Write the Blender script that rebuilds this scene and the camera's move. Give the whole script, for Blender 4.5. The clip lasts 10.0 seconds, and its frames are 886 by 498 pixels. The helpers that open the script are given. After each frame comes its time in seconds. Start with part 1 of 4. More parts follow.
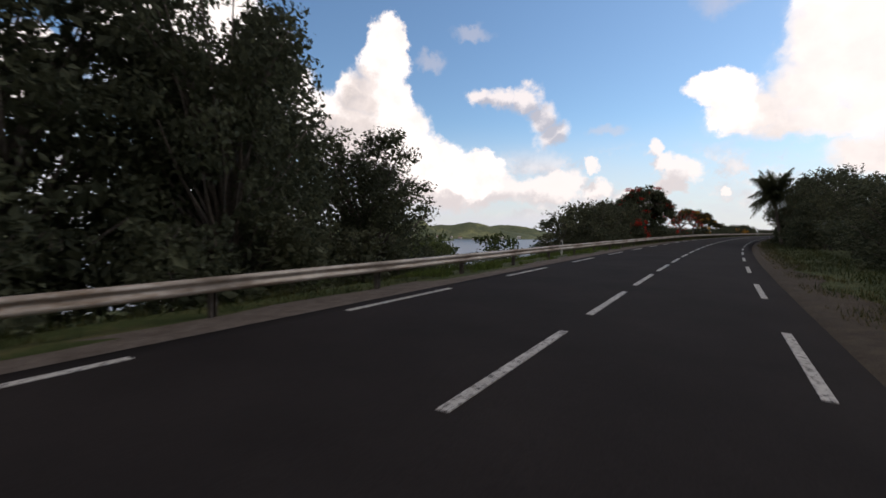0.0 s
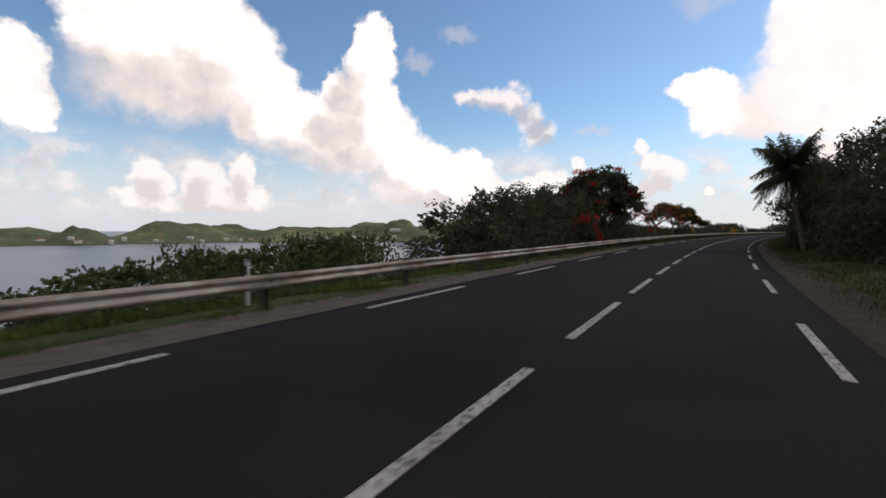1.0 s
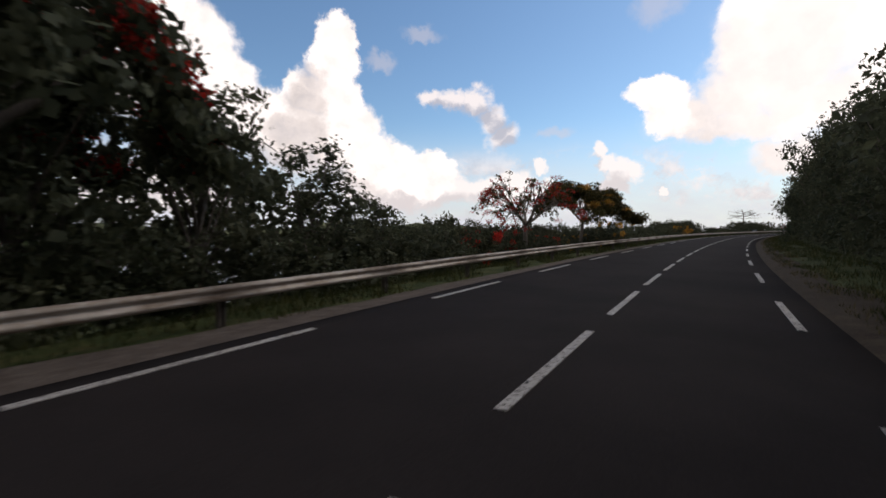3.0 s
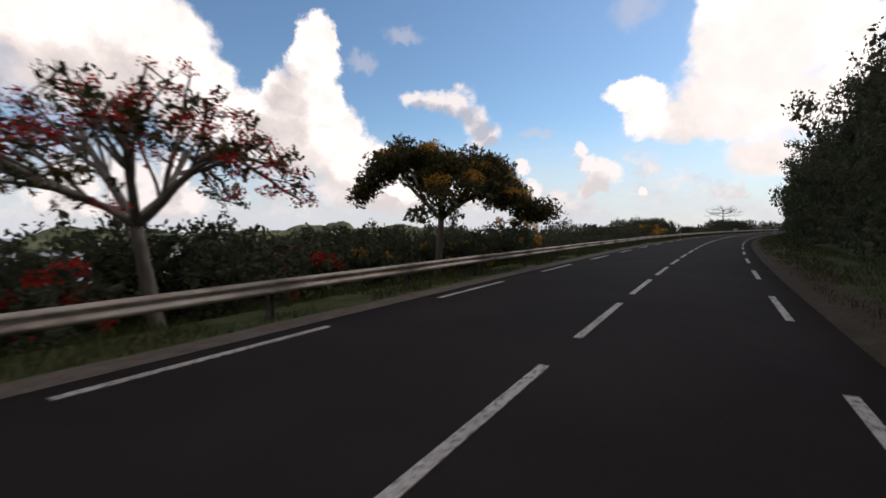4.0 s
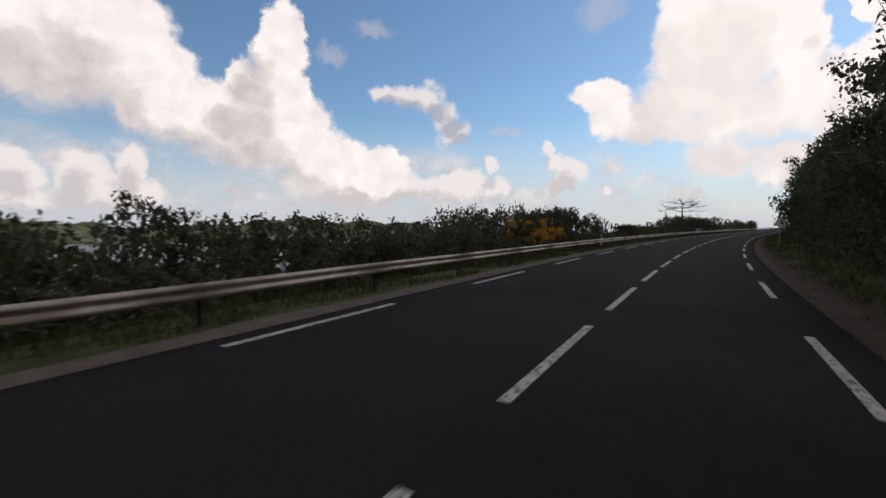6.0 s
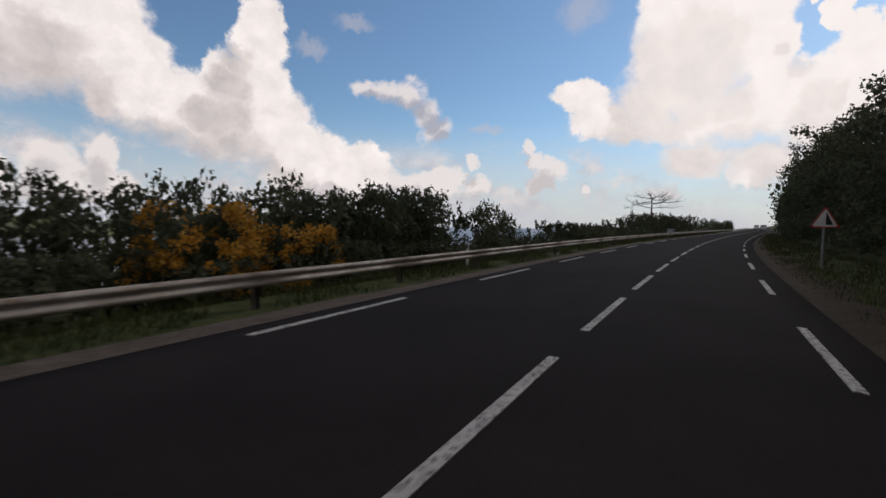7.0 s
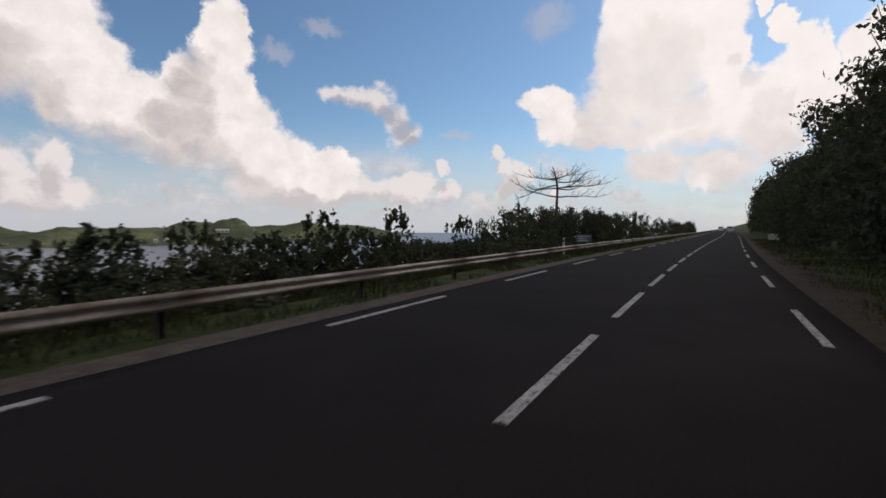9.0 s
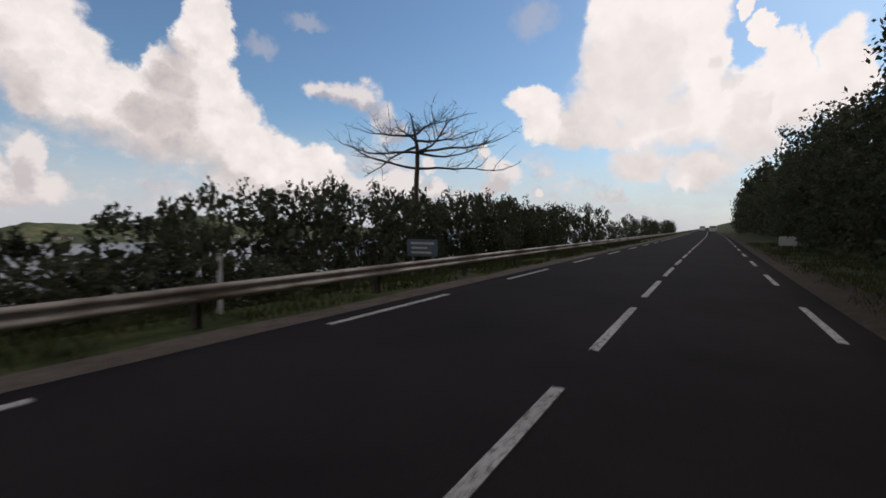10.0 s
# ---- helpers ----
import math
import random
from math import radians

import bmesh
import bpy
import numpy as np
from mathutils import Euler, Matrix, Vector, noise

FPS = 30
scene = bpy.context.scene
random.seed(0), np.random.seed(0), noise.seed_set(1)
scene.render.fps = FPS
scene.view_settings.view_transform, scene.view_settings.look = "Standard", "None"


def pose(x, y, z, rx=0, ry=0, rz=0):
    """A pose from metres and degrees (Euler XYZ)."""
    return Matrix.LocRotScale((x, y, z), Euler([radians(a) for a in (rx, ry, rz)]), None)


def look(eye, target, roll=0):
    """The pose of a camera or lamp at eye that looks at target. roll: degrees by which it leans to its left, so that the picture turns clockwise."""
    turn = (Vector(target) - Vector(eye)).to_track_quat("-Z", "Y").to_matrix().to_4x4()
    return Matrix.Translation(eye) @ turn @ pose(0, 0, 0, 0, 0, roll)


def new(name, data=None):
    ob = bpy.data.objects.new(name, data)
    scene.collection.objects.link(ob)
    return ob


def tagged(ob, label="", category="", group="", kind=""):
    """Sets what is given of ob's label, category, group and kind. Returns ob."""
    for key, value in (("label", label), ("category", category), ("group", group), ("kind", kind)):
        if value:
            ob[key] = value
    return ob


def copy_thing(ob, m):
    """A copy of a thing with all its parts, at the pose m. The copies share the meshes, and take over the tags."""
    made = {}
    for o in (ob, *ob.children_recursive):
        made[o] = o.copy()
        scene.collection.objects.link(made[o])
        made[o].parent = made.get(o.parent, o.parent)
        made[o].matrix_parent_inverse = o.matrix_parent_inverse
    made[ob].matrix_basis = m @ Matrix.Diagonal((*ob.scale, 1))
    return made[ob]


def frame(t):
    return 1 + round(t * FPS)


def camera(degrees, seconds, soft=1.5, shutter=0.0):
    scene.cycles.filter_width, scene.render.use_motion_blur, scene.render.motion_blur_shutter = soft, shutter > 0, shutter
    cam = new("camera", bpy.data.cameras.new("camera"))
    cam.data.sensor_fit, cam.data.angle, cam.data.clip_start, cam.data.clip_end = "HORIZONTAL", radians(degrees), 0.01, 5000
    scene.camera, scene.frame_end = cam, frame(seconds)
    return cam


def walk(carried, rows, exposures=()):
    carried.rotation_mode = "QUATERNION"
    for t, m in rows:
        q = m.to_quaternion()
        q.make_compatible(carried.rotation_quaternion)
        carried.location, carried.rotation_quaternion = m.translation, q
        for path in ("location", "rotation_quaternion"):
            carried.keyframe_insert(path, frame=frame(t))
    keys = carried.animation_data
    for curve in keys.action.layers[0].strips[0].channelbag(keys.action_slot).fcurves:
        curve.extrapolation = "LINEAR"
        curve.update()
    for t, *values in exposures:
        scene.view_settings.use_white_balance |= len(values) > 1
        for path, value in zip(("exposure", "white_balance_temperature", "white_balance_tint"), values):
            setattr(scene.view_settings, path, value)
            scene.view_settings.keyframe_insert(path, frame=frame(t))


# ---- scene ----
# ---------------------------------------------------------------- camera
cam = camera(90.0, 10.0, soft=1.6, shutter=0.1)
walk(cam, [
    (0.0, pose(1.67, 1.27, 1.355, 87.07, -0.66, 31.75)),
    (0.5, pose(1.56, 10.18, 1.332, 87.35, -0.18, 31.07)),
    (1.0, pose(1.56, 20.43, 1.310, 87.15, -0.33, 30.21)),
    (1.5, pose(1.61, 29.12, 1.353, 87.12, -0.58, 28.94)),
    (2.0, pose(1.91, 38.98, 1.343, 86.98, -0.28, 27.67)),
    (2.5, pose(2.46, 47.58, 1.390, 87.14, -0.28, 26.79)),
    (3.0, pose(3.19, 57.06, 1.397, 87.20, -0.04, 25.71)),
    (3.5, pose(4.11, 66.52, 1.404, 87.26, 0.19, 24.63)),
    (4.0, pose(5.23, 75.95, 1.411, 87.32, 0.43, 23.56)),
    (4.5, pose(6.33, 84.84, 1.354, 87.03, 0.19, 22.48)),
    (5.0, pose(7.77, 94.57, 1.365, 87.15, 0.05, 21.68)),
    (5.5, pose(9.17, 103.32, 1.351, 87.04, 0.22, 20.83)),
    (6.0, pose(10.80, 112.68, 1.347, 86.85, -0.12, 19.58)),
    (6.5, pose(12.57, 122.01, 1.342, 86.66, -0.47, 18.33)),
    (7.0, pose(14.55, 131.29, 1.336, 86.46, -0.81, 17.08)),
    (7.5, pose(16.62, 139.61, 1.350, 86.63, -0.44, 16.36)),
    (8.0, pose(19.12, 149.33, 1.344, 86.94, -0.05, 14.98)),
    (8.5, pose(21.52, 157.93, 1.310, 86.94, -0.60, 14.14)),
    (9.0, pose(24.38, 167.48, 1.323, 87.18, -0.11, 13.35)),
    (9.5, pose(27.13, 176.17, 1.296, 87.13, -0.01, 12.62)),
    (10.0, pose(30.30, 186.09, 1.277, 86.94, -0.47, 11.50)),
], exposures=((0.0, 0.06, 6850, 16), (4.5, 0.0, 6850, 16), (5.5, -0.12, 6750, 15), (7.0, -0.32, 6750, 15), (10.0, -0.32, 6750, 15)))

# ---------------------------------------------------------------- sky, sun
SUN_AZ, SUN_EL = 38.0, 38.0          # degrees right of the first heading, above the horizon
bank = [(-63.3, 18.5, 7.1, 5.2), (-57.3, 19.0, 7.0, 5.6), (-61.0, 14.7, 8.6, 3.6), (-53.0, 16.2, 4.7, 4.4), (-51.0, 13.0, 5.4, 3.8), (-46.5, 12.0, 5.6, 4.0), (-42.9, 10.4, 6.2, 4.2), (-42.4, 15.5, 3.1, 3.1), (-38.9, 22.1, 2.3, 2.6), (-39.6, 19.1, 3.1, 3.0), (-39.6, 15.1, 3.6, 3.8), (-38.0, 10.7, 5.0, 4.6), (-34.0, 7.9, 5.5, 3.8), (-28.0, 6.6, 3.9, 2.7), (-54.4, 11.2, 2.0, 1.8)]
bank_far = [(-65.3, 19.0, 5.3, 4.6), (-60.8, 15.0, 8.0, 3.4), (-74.6, 13.8, 2.8, 4.3), (-72.8, 11.3, 1.8, 2.0)]
low_left = [(-63.4, 5.0, 1.6, 2.1), (-58.7, 4.8, 2.5, 2.7), (-54.2, 5.7, 1.5, 2.1), (-56.4, 3.2, 5.4, 1.7), (-63.9, 2.6, 3.2, 1.3)]
low_mid = [(-31.6, 4.8, 6.7, 2.5), (-24.8, 4.8, 5.8, 2.0), (-18.6, 5.2, 4.7, 1.6), (-13.4, 7.2, 1.0, 0.8), (-12.5, 4.7, 1.8, 1.3)]
small = [(-27.5, 16.3, 1.6, 1.0), (-24.8, 15.8, 2.1, 1.2), (-21.8, 15.6, 2.1, 1.4), (-19.4, 13.8, 1.9, 1.7), (-17.8, 11.5, 2.2, 1.6)]
faint = [(-11.5, 11.5, 1.9, 0.7), (-28.1, 23.7, 2.6, 0.8), (-33.9, 20.4, 2.0, 1.0), (-0.3, 23.7, 2.4, 1.7)]
puff = [(-6.9, 8.9, 0.9, 1.3), (-5.8, 7.3, 1.3, 1.2), (-3.9, 6.4, 1.9, 1.8), (-4.7, 4.6, 1.6, 0.9), (0.6, 4.1, 0.45, 0.28)]
right_bank = [(-0.3, 14.7, 3.3, 2.2), (2.9, 12.3, 4.2, 2.3), (5.8, 10.8, 2.4, 1.5), (7.3, 14.0, 3.9, 3.3), (8.5, 10.8, 3.8, 1.9), (7.6, 18.3, 2.9, 3.6), (10.1, 22.0, 4.6, 6.2), (15.3, 21.7, 5.2, 7.8), (10.8, 16.1, 5.8, 4.5), (18.2, 17.9, 2.8, 3.3), (19.8, 12.6, 5.7, 3.7), (14.7, 11.8, 6.3, 3.2), (12.2, 7.3, 3.7, 2.1), (18.7, 6.3, 3.6, 2.0), (22.7, 9.4, 3.2, 3.0)]
right_far = [(22.3, 22.0, 0.9, 1.3), (23.9, 19.5, 1.1, 1.5), (25.5, 16.8, 1.8, 2.3), (27.0, 16.9, 0.9, 2.0), (24.4, 13.1, 2.6, 4.0), (26.4, 12.7, 2.2, 3.3), (30.0, 14.5, 2.3, 4.1)]


def build_world():
    w = bpy.data.worlds.new("sky")
    scene.world = w
    w.use_nodes = True
    nt = w.node_tree
    nt.nodes.clear()
    N, L = nt.nodes.new, nt.links.new

    def math_(op, a, b=None, c=None, clamp=False):
        n = N("ShaderNodeMath")
        n.operation, n.use_clamp = op, clamp
        for i, v in enumerate((a, b, c)):
            if v is None:
                continue
            if isinstance(v, (int, float)):
                n.inputs[i].default_value = v
            else:
                L(v, n.inputs[i])
        return n.outputs[0]

    def vec_(op, a, b=None, scale=None):
        n = N("ShaderNodeVectorMath")
        n.operation = op
        for i, v in enumerate((a, b)):
            if v is None:
                continue
            if isinstance(v, tuple):
                n.inputs[i].default_value = v
            else:
                L(v, n.inputs[i])
        if scale is not None:
            n.inputs["Scale"].default_value = scale
        return n.outputs["Value"] if op == "LENGTH" else n.outputs["Vector"]

    def noise_(vec, scale, detail=6.0, rough=0.55):
        n = N("ShaderNodeTexNoise")
        n.inputs["Scale"].default_value, n.inputs["Detail"].default_value, n.inputs["Roughness"].default_value = scale, detail, rough
        L(vec, n.inputs["Vector"])
        return n

    def ramp_(v, lo, hi):
        n = N("ShaderNodeMapRange")
        n.interpolation_type = "SMOOTHSTEP"
        n.inputs["From Min"].default_value, n.inputs["From Max"].default_value = lo, hi
        L(v, n.inputs["Value"])
        return n.outputs["Result"]

    def mix_(f, a, b):
        n = N("ShaderNodeMix")
        n.data_type = "RGBA"
        if isinstance(f, float):
            n.inputs[0].default_value = f
        else:
            L(f, n.inputs[0])
        for i, v in ((6, a), (7, b)):
            if isinstance(v, tuple):
                n.inputs[i].default_value = (*v, 1)
            else:
                L(v, n.inputs[i])
        return n.outputs[2]

    def tone(v, lo, hi):
        """A grey that goes from lo to hi with v."""
        n = N("ShaderNodeMapRange")
        n.inputs["From Min"].default_value, n.inputs["From Max"].default_value = 0.3, 0.7
        n.inputs["To Min"].default_value, n.inputs["To Max"].default_value = lo, hi
        L(v, n.inputs["Value"])
        c = N("ShaderNodeCombineXYZ")
        for i in range(3):
            L(n.outputs["Result"], c.inputs[i])
        return c.outputs[0]

    tc = N("ShaderNodeTexCoord")
    sep = N("ShaderNodeSeparateXYZ")
    L(tc.outputs["Generated"], sep.inputs[0])
    az = math_("ARCTAN2", sep.outputs[0], sep.outputs[1])
    el = math_("ARCSINE", sep.outputs[2])
    com = N("ShaderNodeCombineXYZ")
    L(math_("MULTIPLY", az, 57.2958), com.inputs[0])
    L(math_("MULTIPLY", el, 57.2958), com.inputs[1])
    flat = com.outputs[0]
    # billows: push the place by two sizes of noise
    n1 = noise_(flat, 0.16, 2.0)
    n2 = noise_(flat, 0.75, 8.0, 0.62)
    w1 = vec_("SCALE", vec_("SUBTRACT", n1.outputs["Color"], (0.5, 0.5, 0.5)), scale=4.2)
    w2 = vec_("SCALE", vec_("SUBTRACT", n2.outputs["Color"], (0.5, 0.5, 0.5)), scale=2.5)
    warped = vec_("ADD", vec_("ADD", flat, w1), w2)

    def field(vec, groups):
        out = None
        for g in groups:
            for a, e, ra, re in g:
                d = vec_("LENGTH", vec_("MULTIPLY", vec_("SUBTRACT", vec, (a, e, 0.0)), (1 / ra, 1 / re, 0.0)))
                out = d if out is None else math_("SMOOTH_MIN", out, d, 0.12)
        return out

    heaps = [bank, bank_far, right_bank, right_far]
    d0 = field(warped, heaps)
    dup = field(vec_("ADD", warped, (3.0, 4.6, 0.0)), heaps)     # towards the light
    thin = field(warped, [small])
    thin_up = field(vec_("ADD", warped, (-1.2, 1.3, 0.0)), [small])
    veil = field(warped, [faint])
    low = field(warped, [low_left, low_mid, puff])
    low_up = field(vec_("ADD", warped, (0.5, 1.9, 0.0)), [low_left, low_mid, puff])
    base_ = ramp_(dup, 1.05, 0.35)
    sharp, loose = ramp_(d0, 1.16, 0.90), ramp_(d0, 1.40, 0.55)
    cover = math_("ADD", sharp, math_("MULTIPLY", base_, math_("SUBTRACT", loose, sharp)), clamp=True)
    grain = noise_(flat, 0.28, 6.0, 0.6).outputs["Fac"]
    soft_ = math_("ADD", math_("MULTIPLY", base_, 0.66), math_("MULTIPLY", math_("SUBTRACT", grain, 0.50), 0.85), clamp=True)
    white = mix_(ramp_(soft_, 0.0, 0.55), (1.08, 1.05, 1.03), (0.82, 0.775, 0.755))
    white = mix_(ramp_(soft_, 0.5, 1.0), white, (0.56, 0.55, 0.575))
    fine_ = noise_(vec_("ADD", flat, w2), 0.42, 4.0, 0.5).outputs["Fac"]
    white = vec_("MULTIPLY", white, tone(fine_, 0.90, 1.08))
    # the glare of the hidden sun whitens the clouds in front of it
    sd = Vector((math.sin(radians(17)) * math.cos(radians(19)), math.cos(radians(17)) * math.cos(radians(19)), math.sin(radians(19))))
    dot = N("ShaderNodeVectorMath")
    dot.operation = "DOT_PRODUCT"
    L(tc.outputs["Generated"], dot.inputs[0])
    dot.inputs[1].default_value = sd
    white = mix_(math_("MULTIPLY", ramp_(dot.outputs["Value"], 0.94, 0.995), 0.6), white, (1.18, 1.15, 1.12))

    sky = N("ShaderNodeTexSky")
    sky.sky_type, sky.sun_disc = "NISHITA", False
    sky.sun_elevation, sky.sun_rotation = radians(SUN_EL), radians(SUN_AZ)
    sky.air_density, sky.dust_density, sky.ozone_density = 1.0, 0.4, 2.0
    blue = vec_("MULTIPLY", vec_("SCALE", sky.outputs[0], scale=SKY_STRENGTH), (0.80, 1.0, 1.07))
    # pale band of far cloud along the horizon
    haze = math_("MULTIPLY", ramp_(el, 0.24, -0.01), 0.93)
    hz = noise_(vec_("MULTIPLY", flat, (0.5, 1.6, 1.0)), 0.22, 5.0).outputs["Fac"]
    haze = math_("MULTIPLY", haze, math_("ADD", 0.55, math_("MULTIPLY", hz, 0.8)), clamp=True)
    col = mix_(haze, blue, (0.66, 0.71, 0.79))
    # rows of small cloud low over the sea
    rows_ = noise_(vec_("MULTIPLY", vec_("ADD", flat, w2), (0.55, 1.0, 1.0)), 0.21, 6.0, 0.62).outputs["Fac"]
    band = math_("MULTIPLY", ramp_(el, 0.19, 0.11), ramp_(el, 0.0, 0.06))
    rows_c = math_("MULTIPLY", ramp_(rows_, 0.46, 0.62), math_("MULTIPLY", band, 0.8))
    col = mix_(rows_c, col, mix_(ramp_(grain, 0.35, 0.65), (0.92, 0.88, 0.87), (0.62, 0.61, 0.65)))
    thin_c = math_("MULTIPLY", ramp_(thin, 1.35, 0.6), 0.88)
    col = mix_(math_("MULTIPLY", ramp_(veil, 1.4, 0.4), 0.42), col, (0.66, 0.64, 0.68))
    col = mix_(thin_c, col, mix_(ramp_(math_("ADD", thin_up, math_("MULTIPLY", math_("SUBTRACT", grain, 0.5), 1.0)), 1.2, 0.5), (0.98, 0.93, 0.91), (0.52, 0.53, 0.59)))
    low_c = math_("MULTIPLY", ramp_(low, 1.20, 0.72), 0.88)
    col = mix_(low_c, col, mix_(ramp_(math_("ADD", low_up, math_("MULTIPLY", math_("SUBTRACT", grain, 0.5), 0.8)), 1.1, 0.4), (1.0, 0.96, 0.94), (0.70, 0.67, 0.68)))
    col = mix_(cover, col, white)
    # broken cloud added out of the view, greyed to dim and neutralise the skylight
    wide = noise_(vec_("MULTIPLY", flat, (0.5, 1.0, 1.0)), 0.06, 6.0, 0.6).outputs["Fac"]
    away = math_("MAXIMUM", ramp_(el, 0.62, 0.80), math_("MAXIMUM", ramp_(az, 1.0, 1.3), ramp_(az, -1.55, -1.85)))
    rest = math_("MULTIPLY", math_("MULTIPLY", ramp_(wide, 0.37, 0.48), away), ramp_(el, 0.0, 0.1))
    col = mix_(rest, col, mix_(ramp_(grain, 0.3, 0.7), (0.54, 0.51, 0.50), (0.28, 0.268, 0.27)))
    bg = N("ShaderNodeBackground")
    L(col, bg.inputs["Color"])
    bg.inputs["Strength"].default_value = 1.0
    out = N("ShaderNodeOutputWorld")
    L(bg.outputs[0], out.inputs[0])


SKY_STRENGTH = 0.125
build_world()
sun = new("sun", bpy.data.lights.new("sun", "SUN"))
sun.data.energy, sun.data.angle, sun.data.color = 0.6, radians(12), (1.0, 0.93, 0.82)
_a, _e = radians(SUN_AZ), radians(SUN_EL)
sun.matrix_world = look((math.sin(_a) * math.cos(_e) * 100, math.cos(_a) * math.cos(_e) * 100, math.sin(_e) * 100), (0, 0, 0))

# ---------------------------------------------------------------- materials


def material(name, rough=0.8, metal=0.0, spec=0.5):
    m = bpy.data.materials.new(name)
    m.use_nodes = True
    b = m.node_tree.nodes["Principled BSDF"]
    b.inputs["Roughness"].default_value, b.inputs["Metallic"].default_value = rough, metal
    b.inputs["Specular IOR Level"].default_value = spec
    return m, m.node_tree, b


def noise_mix(nt, stops, scale, detail=6.0, rough=0.6, stretch=None, coord="Object"):
    """A colour ramp over noise, in metres of the object or the world."""
    n, r = nt.nodes.new("ShaderNodeTexNoise"), nt.nodes.new("ShaderNodeValToRGB")
    n.inputs["Scale"].default_value, n.inputs["Detail"].default_value, n.inputs["Roughness"].default_value = scale, detail, rough
    if coord == "World":
        src = nt.nodes.new("ShaderNodeNewGeometry").outputs["Position"]
    else:
        src = nt.nodes.new("ShaderNodeTexCoord").outputs[coord]
    if stretch:
        mp = nt.nodes.new("ShaderNodeMapping")
        mp.inputs["Scale"].default_value = stretch
        nt.links.new(src, mp.inputs[0])
        src = mp.outputs[0]
    nt.links.new(src, n.inputs["Vector"])
    e = r.color_ramp.elements
    while len(e) < len(stops):
        e.new(0.5)
    for el_, (p, c) in zip(e, stops):
        el_.position, el_.color = p, (*c, 1)
    nt.links.new(n.outputs["Fac"], r.inputs[0])
    return r.outputs[0], n.outputs["Fac"]


def blend(nt, a, b, fac, mode="MIX"):
    m = nt.nodes.new("ShaderNodeMix")
    m.data_type, m.blend_type = "RGBA", mode
    for i, v in ((0, fac), (6, a), (7, b)):
        if isinstance(v, (int, float)):
            m.inputs[i].default_value = v
        elif isinstance(v, tuple):
            m.inputs[i].default_value = (*v, 1)
        else:
            nt.links.new(v, m.inputs[i])
    return m.outputs[2]


def bump(nt, b, height, strength, dist=0.02):
    n = nt.nodes.new("ShaderNodeBump")
    n.inputs["Strength"].default_value, n.inputs["Distance"].default_value = strength, dist
    nt.links.new(height, n.inputs["Height"])
    nt.links.new(n.outputs[0], b.inputs["Normal"])


def m_asphalt():
    m, nt, b = material("asphalt", 0.95, spec=0.06)
    c1, f1 = noise_mix(nt, [(0.3, (0.018, 0.0160, 0.0158)), (0.7, (0.029, 0.0256, 0.0252))], 60, 4, coord="World")
    c2, f2 = noise_mix(nt, [(0.35, (0.75, 0.74, 0.75)), (0.7, (1.15, 1.12, 1.12))], 0.35, 5, coord="World")
    nt.links.new(blend(nt, c1, c2, 1.0, "MULTIPLY"), b.inputs["Base Color"])
    bump(nt, b, f1, 0.5, 0.006)
    return m


def m_paint():
    m, nt, b = material("road_paint", 0.7, spec=0.3)
    c1, f1 = noise_mix(nt, [(0.40, (0.05, 0.047, 0.045)), (0.48, (0.42, 0.41, 0.39)), (0.75, (0.58, 0.56, 0.53))], 16, 6, 0.72, coord="World")
    c2, f2 = noise_mix(nt, [(0.3, (0.7, 0.69, 0.67)), (0.6, (1.0, 1.0, 1.0))], 1.2, 4, coord="World")
    nt.links.new(blend(nt, c1, c2, 1.0, "MULTIPLY"), b.inputs["Base Color"])
    bump(nt, b, f1, 0.4, 0.004)
    return m


def m_ground():
    """Grass, bare soil and dry leaves."""
    m, nt, b = material("ground_soil_and_grass", 0.95, spec=0.15)
    g1, f1 = noise_mix(nt, [(0.3, (0.030, 0.046, 0.015)), (0.5, (0.060, 0.080, 0.028)), (0.72, (0.125, 0.115, 0.055))], 1.6, 8, 0.7, coord="World")
    g2, f2 = noise_mix(nt, [(0.3, (0.6, 0.6, 0.6)), (0.7, (1.25, 1.2, 1.1))], 22, 6, 0.7, coord="World")
    nt.links.new(blend(nt, g1, g2, 1.0, "MULTIPLY"), b.inputs["Base Color"])
    bump(nt, b, f2, 0.8, 0.05)
    return m


def m_gravel(name, a, bcol, c):
    m, nt, b = material(name, 0.95, spec=0.15)
    c1, f1 = noise_mix(nt, [(0.3, a), (0.55, bcol), (0.75, c)], 3.0, 9, 0.75, coord="World")
    c2, f2 = noise_mix(nt, [(0.3, (0.65, 0.65, 0.65)), (0.7, (1.2, 1.2, 1.2))], 45, 4, 0.7, coord="World")
    nt.links.new(blend(nt, c1, c2, 1.0, "MULTIPLY"), b.inputs["Base Color"])
    bump(nt, b, f2, 0.8, 0.02)
    return m


